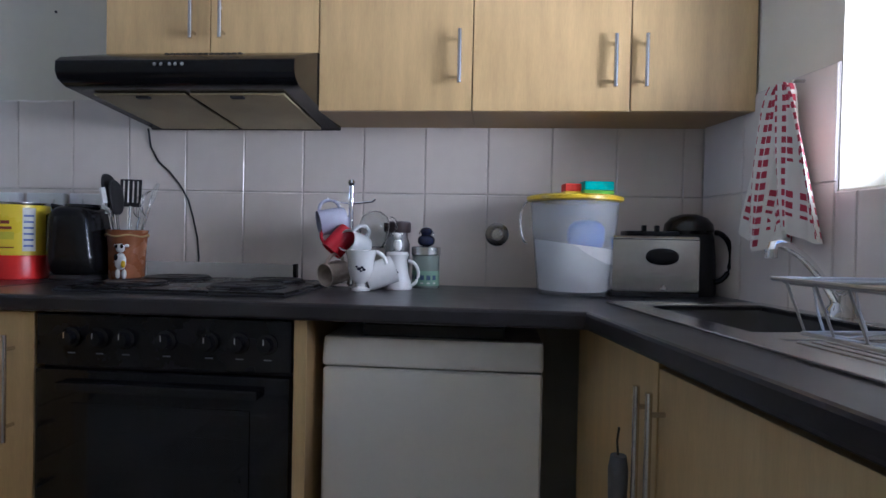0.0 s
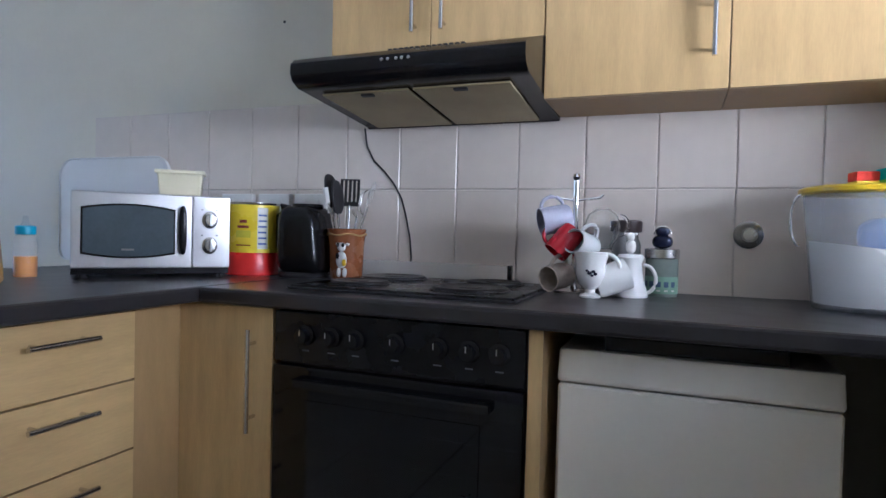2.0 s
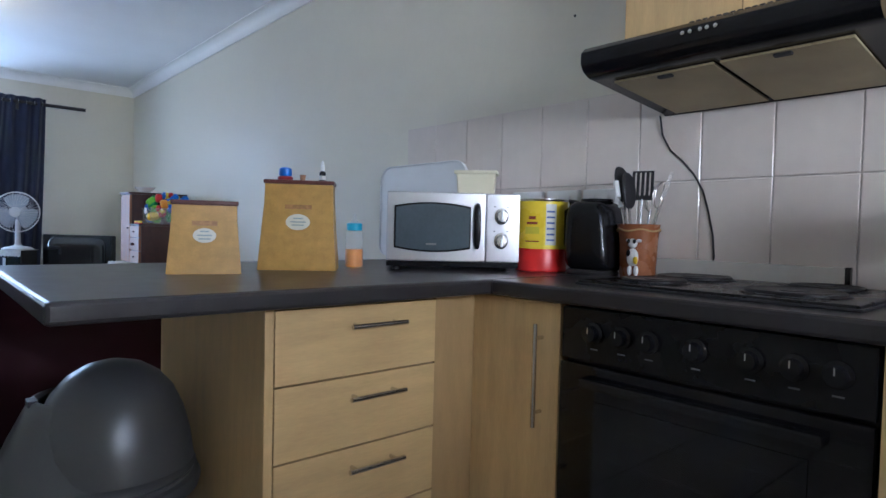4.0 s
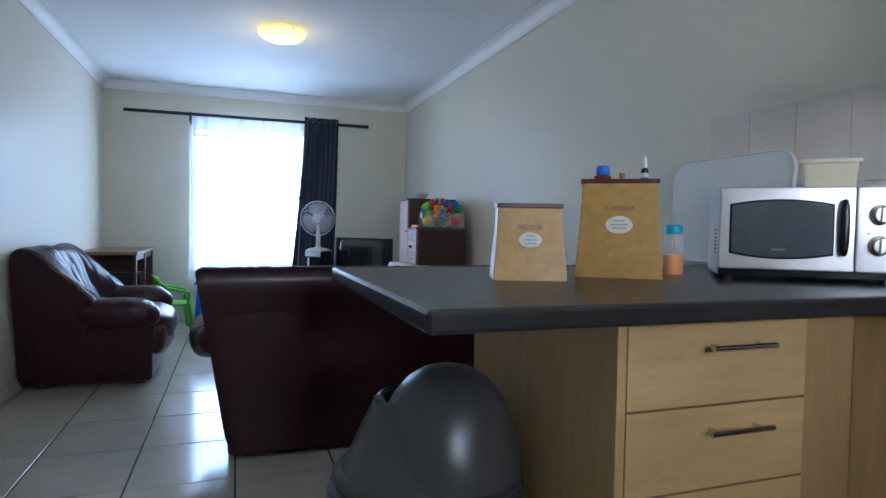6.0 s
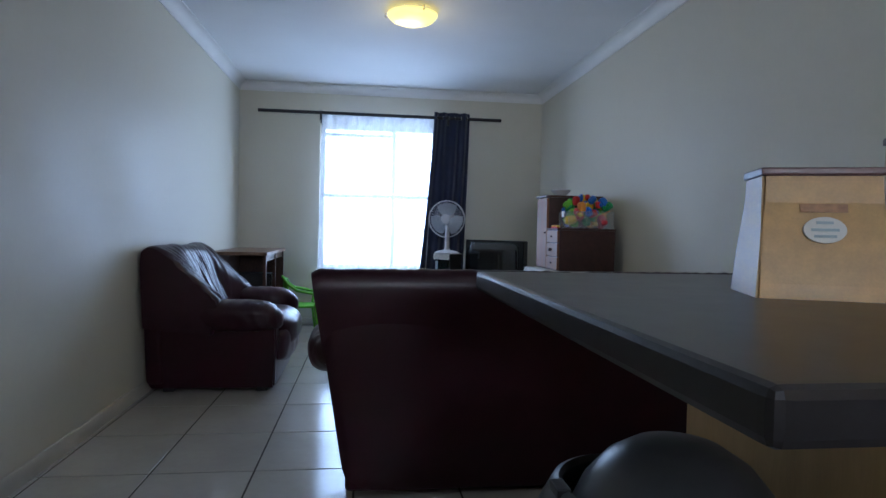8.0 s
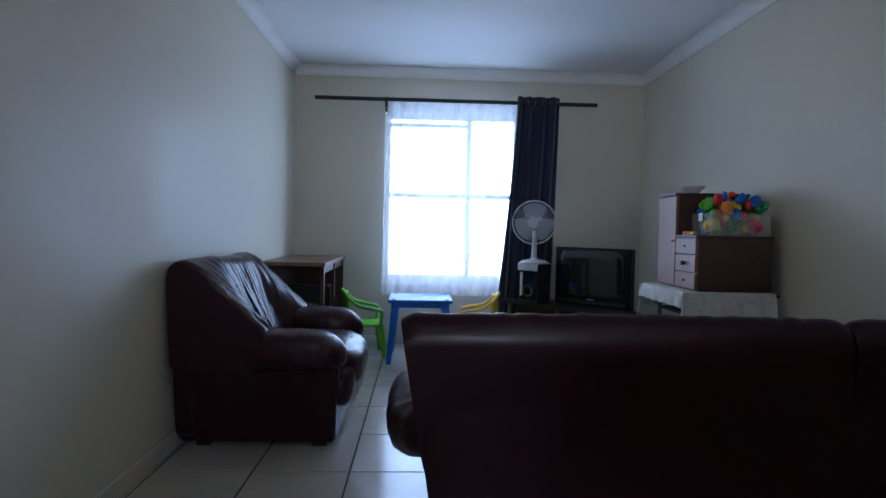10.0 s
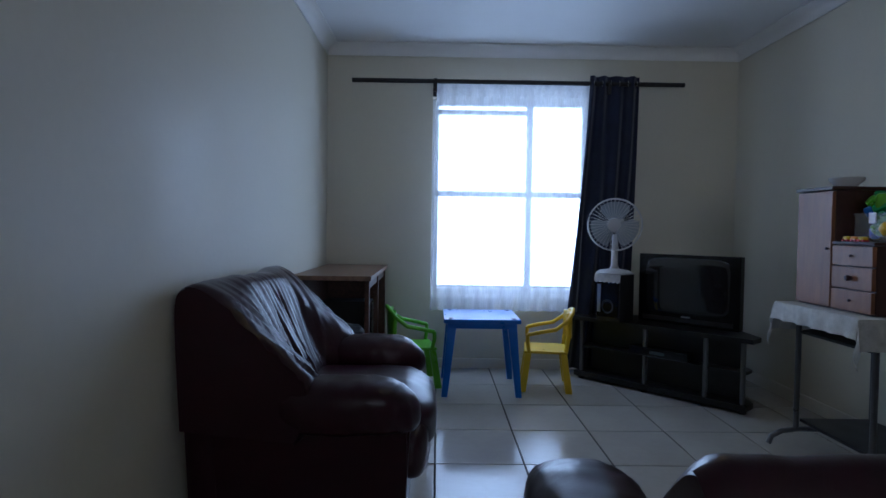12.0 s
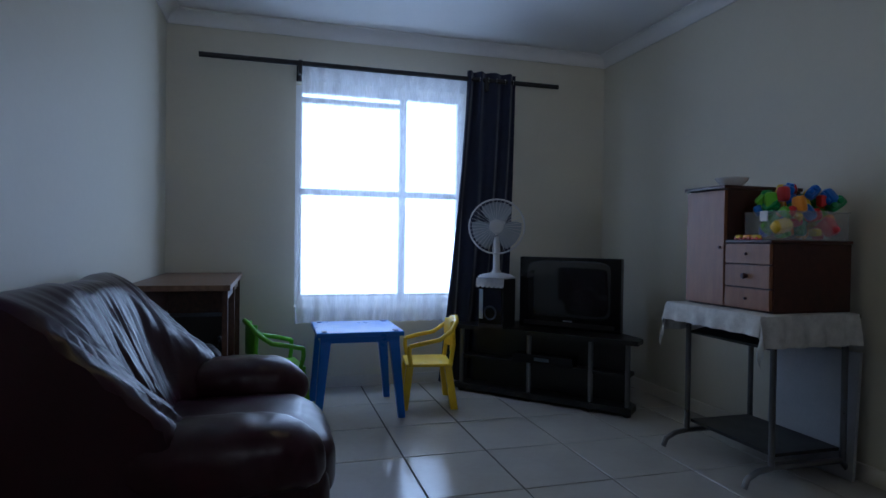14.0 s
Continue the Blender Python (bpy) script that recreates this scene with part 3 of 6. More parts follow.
    for v in b.verts:
        v.co.z -= 0.25 * max(0, v.co.y - 0.73)
    part("seat_cushion", b, M_LEATHER, s, "", True)
    b = pillow(0, 0.745, 0.265, 0.72, 0.15, 0.24, 3.2, 18, 0.006, 6)
    part("front_roll", b, M_LEATHER, s, "", True)
    for sx in (-1, 1):
        b = pillow(sx * 0.400, 0.525, 0.465, 0.230, 0.52, 0.185, 2.8, 26, 0.006, 8, dirs=(1, 2.6, 1))
        for v in b.verts:
            t = max(0, (v.co.y - 0.64) / 0.15)
            v.co.z += -0.035 * t * t + 0.006 * math.sin(40 * v.co.x + 9 * v.co.z) * min(1, t)
        part("arm_pad", b, M_LEATHER, s, "", True)
    for fx in (-0.33, 0.33):
        for fy in (0.12, 0.66):
            part("foot", box(fx - 0.03, fx + 0.03, fy - 0.03, fy + 0.03, 0, 0.032), M_BLACKMATT, s)
    return s


sofa(-2.875, 1.27, 90, 1.76, 0.92, 0.848, "oxblood leather two-seater sofa seen from behind")
armchair(-4.735, -0.822, "creased oxblood leather armchair against the wall")

# ---- ceiling lamp ----
cl = thing("ceiling_lamp", -4.69, 0.73, ZC, 0, "round glass ceiling lamp glowing yellow", "lamp")
part("back_plate", lathe([(0, -0.002), (0.15, -0.002), (0.15, -0.018), (0, -0.018)], 32), M_WHITE, cl, "", True)
M_SHADE = mat("lit_amber_glass", (1.0, 0.78, 0.20), 0.25, var=0.06, scale=5, bump=0, emit=1.15)
part("shade", lathe([(0.168, -0.020), (0.162, -0.032), (0.141, -0.054), (0.095, -0.073), (0.048, -0.082), (0, -0.084)], 40), M_SHADE, cl, "glowing amber glass bowl", True)
for a in (20, 140, 260):
    part("clip", moved(tube([(0.150, 0, -0.010), (0.182, 0, -0.012), (0.184, 0, -0.028), (0.172, 0, -0.038)], 0.005, 8), pose(0, 0, 0, 0, 0, a)), M_CHROME, cl)
bulb = bpy.data.lights.new("ceiling_lamp_bulb", "POINT")
bulb.energy, bulb.color, bulb.shadow_soft_size = W_LAMP, (1.0, 0.72, 0.32), 0.12
ob = new("ceiling_lamp_bulb", bulb)
ob.matrix_world = pose(-4.69, 0.73, ZC - 0.16)

# ---- things on the worktop ----
M_TINY = mat("yellow_tin_paint", (0.75, 0.58, 0.02), 0.3, var=0.05, scale=8, bump=0.01)
M_TINR = mat("red_tin_paint", (0.62, 0.02, 0.015), 0.3, var=0.06, scale=8, bump=0.01)
M_PAPER = mat("pale_label_paper", (0.62, 0.62, 0.56), 0.6, var=0.08, scale=20, bump=0.01)
M_PINE = mat("golden_pine", (0.40, 0.235, 0.050), 0.42, var=0.16, scale=5, fine=40, stretch=(7, 1.5, 7), bump=0.04)
M_LIDWOOD = mat("dark_lid_wood", (0.075, 0.018, 0.014), 0.4, var=0.25, scale=8, stretch=(1, 6, 1), bump=0.03)
M_CLEAR = mat("clear_plastic", (0.85, 0.87, 0.88), 0.12, var=0.02, bump=0, alpha=0.16)
M_TERRA = mat("brown_glazed_clay", (0.26, 0.095, 0.035), 0.28, var=0.25, scale=12, bump=0.05, coat=0.3)
M_RED = mat("red_glaze", (0.42, 0.012, 0.022), 0.2, var=0.1, bump=0.01, coat=0.3)
M_LILAC = mat("grey_lilac_glaze", (0.40, 0.40, 0.50), 0.22, var=0.08, bump=0.01, coat=0.3)
M_BLUE = mat("blue_plastic", (0.02, 0.16, 0.62), 0.32, var=0.08, scale=10, bump=0.02)
M_YELLOW = mat("yellow_plastic", (0.80, 0.54, 0.01), 0.32, var=0.08, scale=10, bump=0.02)
M_GREEN = mat("lime_plastic", (0.16, 0.50, 0.015), 0.32, var=0.08, scale=10, bump=0.02)
M_ORANGE = mat("orange_plastic", (0.80, 0.30, 0.012), 0.35, var=0.08, scale=10, bump=0.02)
M_REDP = mat("red_plastic", (0.60, 0.02, 0.02), 0.35, var=0.08, scale=10, bump=0.02)
M_TEAL = mat("teal_sponge", (0.02, 0.42, 0.40), 0.85, var=0.15, scale=60, bump=0.3)
M_LIMESP = mat("green_scourer", (0.20, 0.55, 0.06), 0.9, var=0.2, scale=80, bump=0.4)
M_REDSP = mat("red_sponge", (0.65, 0.05, 0.03), 0.85, var=0.15, scale=60, bump=0.3)
M_CREAM = mat("cream_plastic", (0.68, 0.64, 0.47), 0.4, var=0.04, scale=8, bump=0.01)
M_MILKY = mat("milky_plastic", (0.84, 0.86, 0.88), 0.38, var=0.04, scale=4, bump=0.01, alpha=0.24)
M_SILVER = mat("silver_paint", (0.52, 0.52, 0.53), 0.36, 0.7, var=0.03, scale=10, bump=0)
M_MWGLASS = mat("microwave_window", (0.075, 0.095, 0.11), 0.08, var=0.15, bump=0, coat=0.5)
M_BINLID = mat("metallic_grey_plastic", (0.080, 0.082, 0.086), 0.33, 0.25, var=0.06, scale=6, fine=150, bump=0, rvar=0.02)
M_BINBODY = mat("dark_bin_plastic", (0.018, 0.018, 0.02), 0.4, var=0.2, scale=8)


def bars(parent, rows, material, depth=0.0006):
    """Print that cannot be read, as plain bars: x0, x1, z0, z1 on the plane y."""
    for x0, x1, y, z0, z1 in rows:
        part("print_bar", box(x0, x1, y - depth, y, z0, z1), material, parent)


# microwave, turned a little to the room
mw = thing("microwave_oven", -1.280, 1.775, ZT, 51, "silver microwave oven with a dark window and two dials", "microwave")
for x in (-0.22, 0.22):
    for y in (0.03, 0.28):
        part("foot", moved(lathe([(0, 0), (0.014, 0), (0.014, 0.012), (0, 0.012)], 10), pose(x, y, 0)), M_BLACKMATT, mw)
body = part("body", box(-0.258, 0.258, 0.012, 0.325, 0.012, 0.258, 0.006), mat("white_grey_sheet", (0.60, 0.60, 0.60), 0.35, var=0.04, bump=0.01), mw)
for i in range(7):
    part("vent_slot", box(-0.2588, -0.2579, 0.06, 0.12, 0.07 + i * 0.011, 0.074 + i * 0.011), M_BLACKMATT, body)
part("base_strip", box(-0.257, 0.257, 0.002, 0.012, 0.012, 0.030, 0.002), M_BLACKPLASTIC, mw)
dr = part("door", box(-0.258, 0.125, -0.012, 0.012, 0.031, 0.256, 0.008, 3), M_SILVER, mw, "", True)


def bowed_plate(x0, x1, ya, yb, z0, z1, bow):
    """An upright plate whose top and bottom edges swell towards the middle."""
    b = bmesh.new()
    n, ring = 14, []
    for i in range(n + 1):
        u = -1 + 2 * i / n
        ring.append((x0 + (x1 - x0) * i / n, z1 + bow * (1 - u * u)))
    for i in range(n, -1, -1):
        u = -1 + 2 * i / n
        ring.append((x0 + (x1 - x0) * i / n, z0 - bow * (1 - u * u)))
    fr, bk = [b.verts.new((x, ya, z)) for x, z in ring], [b.verts.new((x, yb, z)) for x, z in ring]
    for i in range(len(ring)):
        j = (i + 1) % len(ring)
        b.faces.new((fr[i], fr[j], bk[j], bk[i]))
    b.faces.new(fr)
    b.faces.new(list(reversed(bk)))
    return b


part("door_window", bowed_plate(-0.222, 0.062, -0.0148, -0.0143, 0.079, 0.205, 0.013), M_MWGLASS, dr)
b = bowed_plate(-0.228, 0.067, -0.0140, -0.0122, 0.074, 0.210, 0.013)
part("window_surround", b, M_BLACKPLASTIC, dr)
part("logo_bar", box(-0.105, -0.065, -0.0151, -0.0146, 0.084, 0.090), M_MARK, dr)
b = pillow(0.092, -0.022, 0.148, 0.026, 0.022, 0.150, 3.0, 8)
part("door_handle", b, M_BLACKPLASTIC, dr, "dark curved grip", True)
cp = part("control_panel", box(0.127, 0.258, -0.012, 0.012, 0.031, 0.256, 0.008, 3), M_SILVER, mw, "", True)
for z in (0.182, 0.102):
    k = part("dial", moved(lathe([(0, 0), (0.027, 0), (0.027, 0.004), (0.020, 0.006), (0.018, 0.022), (0, 0.023)], 24), pose(0.185, -0.012, z, 90)), M_STEEL, cp, "", True)
    part("dial_grip", box(0.181, 0.189, -0.041, -0.034, z - 0.018, z + 0.018, 0.002), M_SILVER, k)
    bars(cp, [(0.155, 0.162, -0.0122, z + 0.030, z + 0.033), (0.205, 0.214, -0.0122, z + 0.030, z + 0.033)], M_BLACKMATT)
mw.scale = (0.79, 1.0, 0.935)
tub = thing("plastic_tub", -1.385, 1.975, ZT + 0.2425, 40, "cream plastic margarine tub on the microwave", "tub")
b = box(-0.074, 0.074, -0.05, 0.05, 0, 0.082, 0.012, 3)
for v in b.verts:
    k = 0.90 + 0.10 * v.co.z / 0.082
    v.co.x, v.co.y = v.co.x * k, v.co.y * k
part("body", b, M_CREAM, tub, "", True)
part("lid", box(-0.081, 0.081, -0.057, 0.057, 0.076, 0.088, 0.004), M_CREAM, tub, "", True)
tub.scale = (0.9, 0.9, 0.96)

tin = thing("food_tin", -1.187, 2.085, ZT, 20, "tall yellow and red tin of drinking powder", "tin")
part("lower_band", lathe([(0, 0), (0.083, 0), (0.085, 0.003), (0.083, 0.006), (0.083, 0.072)], 40), M_TINR, tin, "red painted lower band", True)
part("upper_band", lathe([(0.0832, 0.0725), (0.0832, 0.226)], 40), M_TINY, tin, "yellow painted upper band", True)
part("rim", lathe([(0.0835, 0.224), (0.0855, 0.227), (0.0855, 0.231), (0.081, 0.232), (0.080, 0.228), (0, 0.228)], 40), M_STEEL, tin, "steel rim and lid", True)


def band_patch(name, r, a0, a1, z0, z1, material, parent, n=10):
    b = bmesh.new()
    lo = [b.verts.new((r * math.cos(radians(a0 + (a1 - a0) * i / n)), r * math.sin(radians(a0 + (a1 - a0) * i / n)), z0)) for i in range(n + 1)]
    hi = [b.verts.new((v.co.x, v.co.y, z1)) for v in lo]
    for i in range(n):
        b.faces.new((lo[i], lo[i + 1], hi[i + 1], hi[i]))
    return part(name, b, material, parent, "", True)


M_INK = mat("dark_red_ink", (0.20, 0.02, 0.02), 0.4, var=0.1, bump=0)
M_GOLDINK = mat("ochre_ink", (0.42, 0.22, 0.02), 0.4, var=0.1, bump=0)
band_patch("print_bar", 0.0838, -105, -80, 0.150, 0.158, M_INK, tin)
band_patch("print_bar", 0.0838, -100, -84, 0.166, 0.176, M_INK, tin)
band_patch("print_bar", 0.0838, -108, -76, 0.120, 0.142, mat("lime_ink", (0.55, 0.50, 0.03), 0.4, var=0.1, bump=0), tin)
band_patch("print_bar", 0.0838, -108, -76, 0.094, 0.098, M_INK, tin)
band_patch("label_panel", 0.0838, -62, -38, 0.085, 0.215, M_PAPER, tin)
for i in range(6):
    band_patch("print_bar", 0.0841, -60, -42, 0.098 + i * 0.018, 0.104 + i * 0.018, mat("blue_ink", (0.06, 0.10, 0.30), 0.4, var=0.1, bump=0), tin)
band_patch("emblem_disc", 0.0838, -168, -128, 0.100, 0.190, M_GOLDINK, tin)
band_patch("emblem_spot", 0.0842, -156, -140, 0.140, 0.172, M_INK, tin)

# black jug kettle
ke = thing("electric_kettle", -1.000, 2.105, ZT, 0, "glossy black electric kettle", "kettle")
b = pillow(0.008, 0, 0.118, 0.150, 0.15, 0.215, 5, 12)
for v in b.verts:
    v.co.x += 0.012 * (v.co.z - 0.1) / 0.1 * -1 * (1 if v.co.x > 0 else -0.2)
part("body", b, M_BLACKPLASTIC, ke, "", True)
part("base", lathe([(0, 0), (0.078, 0), (0.080, 0.008), (0.074, 0.016), (0, 0.016)], 28), M_BLACKMATT, ke, "", True)
part("grip", tube([(-0.060, 0, 0.215), (-0.085, 0, 0.222), (-0.096, 0, 0.195), (-0.096, 0, 0.10), (-0.088, 0, 0.05), (-0.066, 0, 0.036)], 0.013, 12), M_BLACKPLASTIC, ke, "", True)
part("lid_knob", moved(lathe([(0, 0), (0.05, 0), (0.048, 0.008), (0, 0.010)], 20), pose(0.01, 0, 0.2225)), M_BLACKPLASTIC, ke, "", True)

# utensil crock
cr = thing("utensil_crock", -0.862, 2.132, ZT, 0, "brown glazed clay pot with a painted cow on it", "pot")
part("pot", lathe([(0, 0), (0.048, 0), (0.052, 0.01), (0.055, 0.10), (0.060, 0.148), (0.062, 0.155), (0.057, 0.156), (0.052, 0.10), (0.048, 0.012), (0, 0.01)], 28), M_TERRA, cr, "", True)
part("cord", moved(tube(arc(lambda a: (0.0605 * math.cos(a), 0.0605 * math.sin(a), 0.138 + 0.003 * math.sin(5 * a)), 0, 2 * math.pi, 36)[:-1], 0.003, 6, closed=True), pose(0, 0, 0)), mat("jute", (0.40, 0.26, 0.10), 0.9, var=0.2, scale=80, bump=0.3), cr)
b = pillow(0.018, -0.060, 0.060, 0.036, 0.016, 0.052, 2.2, 5)
pillow(0.020, -0.064, 0.100, 0.028, 0.016, 0.028, 2.2, 5, bm=b)
pillow(0.003, -0.058, 0.108, 0.014, 0.008, 0.010, 2.2, 3, bm=b)
pillow(0.037, -0.058, 0.108, 0.014, 0.008, 0.010, 2.2, 3, bm=b)
pillow(0.010, -0.060, 0.022, 0.014, 0.014, 0.030, 2.2, 4, bm=b)
pillow(0.030, -0.060, 0.022, 0.014, 0.014, 0.030, 2.2, 4, bm=b)
cow = part("cow_relief", b, M_CERAMIC, cr, "white and black glazed relief", True)
b = pillow(0.011, -0.071, 0.106, 0.010, 0.005, 0.013, 2.2, 3)
pillow(0.029, -0.071, 0.106, 0.010, 0.005, 0.013, 2.2, 3, bm=b)
pillow(0.008, -0.067, 0.072, 0.013, 0.005, 0.02, 2.2, 3, bm=b)
part("black_patch", b, M_BLACKPLASTIC, cow, "", True)
part("yellow_patch", pillow(0.032, -0.068, 0.052, 0.014, 0.006, 0.022, 2.2, 3), M_YELLOW, cow, "", True)


def utensil(name, base, tip, label, head, material=None):
    """A kitchen tool that leans in the pot, from its base to its tip."""
    base, tip = Vector(base), Vector(tip)
    L = (tip - base).length
    u = thing(name, *base, 0, label, "utensil", "utensils in the pot")
    u.matrix_world = Matrix.Translation(base) @ (tip - base).to_track_quat("Z", "Y").to_matrix().to_4x4()
    part("shaft", tube([(0, 0, 0), (0, 0, L * 0.72)], 0.004, 8), M_STEEL, u, "", True)
    head(u, L)
    return u


def spoon_head(u, L):
    b = pillow(0, 0, L * 0.84, 0.066, 0.016, 0.110, 2.4, 8)
    for v in b.verts:
        v.co.y += 4 * v.co.x ** 2
    part("bowl", b, M_BLACKMATT, u, "black nylon bowl", True)


def turner_head(u, L):
    for i in range(5):
        part("tine", box(-0.031 + i * 0.0135, -0.023 + i * 0.0135, -0.002, 0.002, L * 0.755, L * 0.985), M_BLACKMATT, u)
    part("blade_tip", box(-0.031, 0.031, -0.002, 0.002, L * 0.985, L), M_BLACKMATT, u)
    part("blade_root", box(-0.031, 0.031, -0.002, 0.002, L * 0.71, L * 0.755), M_BLACKMATT, u)


def whisk_head(u, L):
    for k in range(4):
        a = k * math.pi / 4
        part("wire", tube(arc(lambda t: (0.026 * math.sin(t) * math.cos(a), 0.026 * math.sin(t) * math.sin(a), L * 0.70 + 0.045 * (1 - math.cos(t)) * L / 0.30), 0, math.pi, 12), 0.0012, 5), M_STEEL, u)


def scissors_head(u, L):
    part("white_grip", tube([(0.0, 0, L * 0.70), (0.012, 0, L * 0.80), (0.010, 0, L * 0.97)], 0.009, 8), M_WHITE, u, "white handle", True)


def masher_head(u, L):
    part("clear_grip", pillow(0, 0, L * 0.86, 0.050, 0.010, 0.075, 3, 6), M_CLEAR, u, "", True)


pz = ZT + 0.016
utensil("ladle", (-0.878, 2.130, pz), (-0.935, 2.135, ZT + 0.325), "black nylon cooking spoon standing in the pot", spoon_head)
utensil("scissors", (-0.870, 2.112, pz), (-0.922, 2.100, ZT + 0.29), "white handled kitchen tool standing in the pot", scissors_head)
utensil("spatula", (-0.862, 2.135, pz), (-0.872, 2.165, ZT + 0.315), "black slotted turner standing in the pot", turner_head)
utensil("whisk", (-0.852, 2.145, pz), (-0.805, 2.17, ZT + 0.28), "steel wire whisk standing in the pot", whisk_head)
utensil("masher", (-0.858, 2.120, pz), (-0.772, 2.15, ZT + 0.31), "clear plastic server leaning in the pot", masher_head)
utensil("skimmer", (-0.866, 2.120, pz), (-0.900, 2.120, ZT + 0.30), "dark nylon spoon standing in the pot", spoon_head)
utensil("fork", (-0.874, 2.150, pz), (-0.850, 2.20, ZT + 0.27), "steel serving tool standing in the pot", whisk_head)


tray = thing("serving_tray", -2.03, 2.243, ZT, 0, "large white plastic tray leaning on the wall behind the microwave", "tray")
pts = []
for qx, qz, a0 in ((0.23, 0.35, 0), (-0.23, 0.35, 90), (-0.23, 0.05, 180), (0.23, 0.05, 270)):
    rr = 0.07 if qz > 0.2 else 0.05
    pts += [(qx + rr * math.cos(radians(a0 + k * 15)), qz + rr * math.sin(radians(a0 + k * 15))) for k in range(7)]
b = bmesh.new()
fr, bk = [b.verts.new((x, -0.007, z)) for x, z in pts], [b.verts.new((x, 0.007, z)) for x, z in pts]
for i in range(len(pts)):
    b.faces.new((fr[i], fr[(i + 1) % len(pts)], bk[(i + 1) % len(pts)], bk[i]))
b.faces.new(fr)
b.faces.new(list(reversed(bk)))
M_TRAY = mat("tray_white", (0.66, 0.66, 0.65), 0.4, var=0.03, bump=0.01)
part("board", moved(b, pose(0, 0, 0.001, -3)), M_TRAY, tray)
part("rim", moved(tube([(x, -0.009, z) for x, z in pts + pts[:1]], 0.0035, 6), pose(0, 0, 0.001, -3)), M_TRAY, tray)

# socket plates on the tiles
def socket(x0, x1, z0, z1):
    cx, cz = (x0 + x1) / 2, (z0 + z1) / 2
    s = thing("wall_socket", cx, YN - 0.0095, cz, 0, "white wall socket plate on the tiles", "socket", "sockets over the worktop")
    part("plate", box(-(x1 - x0) / 2, (x1 - x0) / 2, -0.022, 0.0, -(z1 - z0) / 2, (z1 - z0) / 2, 0.006, 3), M_WHITE, s, "", True)
    for dx in (-0.025, 0.025):
        part("switch", box(dx - 0.010, dx + 0.010, -0.026, -0.0222, 0.008, 0.030, 0.002), M_WHITE, s)
    for dx, dz in ((-0.012, -0.014), (0.012, -0.014), (0, -0.032)):
        part("hole", moved(lathe([(0, 0), (0.0042, 0), (0.0042, 0.0006), (0, 0.0006)], 10), pose(dx, -0.0221, dz, 90)), M_BLACKMATT, s)


for x0, x1 in ((-1.465, -1.325), (-1.300, -1.165), (-1.145, -1.015)):
    socket(x0, x1, 1.085, 1.185)
sock = thing("wall_socket", -2.86, YN, 0.96, 0, "white wall socket with a black switch", "socket")
part("plate", box(-0.05, 0.05, -0.010, -0.001, -0.05, 0.05, 0.004), M_WHITE, sock, "", True)
part("switch", box(-0.006, 0.006, -0.014, -0.0102, -0.010, 0.012, 0.002), M_BLACKMATT, sock)
plugdot = tagged(part("wall_plug", moved(lathe([(0, 0.003), (0.005, 0.002), (0.005, 0), (0, 0)], 10), pose(-1.222, YN - 0.001, 1.80, 90)), M_BLACKMATT, None), "small dark screw plug in the wall", "plug")

# water valve on the tiles
va = thing("water_valve", 0.284, YN - 0.0095, 1.076, 0, "round chrome water valve on the tiles", "valve")
M_DULL = mat("dull_chrome", (0.30, 0.28, 0.26), 0.22, 1.0, var=0.08, bump=0)
part("rosette", moved(lathe([(0, 0.004), (0.030, 0.004), (0.037, 0.001), (0.037, 0), (0, 0)], 32), pose(0, 0, 0, 90)), M_DULL, va, "", True)
part("knob", moved(lathe([(0, 0.042), (0.016, 0.040), (0.020, 0.032), (0.019, 0.012), (0.014, 0.004), (0, 0.004)], 24), pose(0, 0, 0, 90)), M_STEEL, va, "", True)

# ---- mug tree and crockery ----


def mug(m, r, h, body_mat, label, group="mugs on the mug tree", inner=None, parts=()):
    u = thing("mug", 0, 0, 0, 0, label, "mug", group)
    u.matrix_world = m
    part("cup", lathe([(0, 0), (r * 0.86, 0), (r * 0.95, 0.006), (r, h * 0.3), (r, h), (r * 0.93, h), (r * 0.93, h * 0.3), (r * 0.86, 0.008), (0, 0.008)], 28), body_mat, u, "", True)
    part("grip", tube(arc(lambda a: (r * 0.96 + 0.026 * math.sin(a), 0, h * 0.52 - 0.030 * math.cos(a)), 0, math.pi, 12), 0.005, 8), body_mat, u, "", True)
    return u


mt = thing("mug_tree", -0.147, 2.105, ZT, 0, "chrome mug tree on the worktop", "mug tree")
part("foot", lathe([(0, 0), (0.055, 0), (0.055, 0.006), (0.012, 0.011), (0.008, 0.02), (0, 0.02)], 28), M_CHROME, mt, "", True)
part("pole", tube([(0, 0, 0.012), (0, 0, 0.302)], 0.008, 12), M_CHROME, mt, "", True)
part("finial", moved(lathe([(0, -0.012), (0.008, -0.009), (0.012, 0), (0.008, 0.009), (0, 0.012)], 16), pose(0, 0, 0.308)), M_CHROME, mt, "", True)
for a, z in ((185, 0.250), (5, 0.250), (215, 0.17), (-30, 0.15), (110, 0.2)):
    c, s = math.cos(radians(a)), math.sin(radians(a))
    part("arm", tube([(0, 0, z - 0.004), (0.03 * c, 0.03 * s, z), (0.062 * c, 0.062 * s, z + 0.004), (0.070 * c, 0.070 * s, z + 0.012)], 0.0035, 8), M_CHROME, mt, "", True)
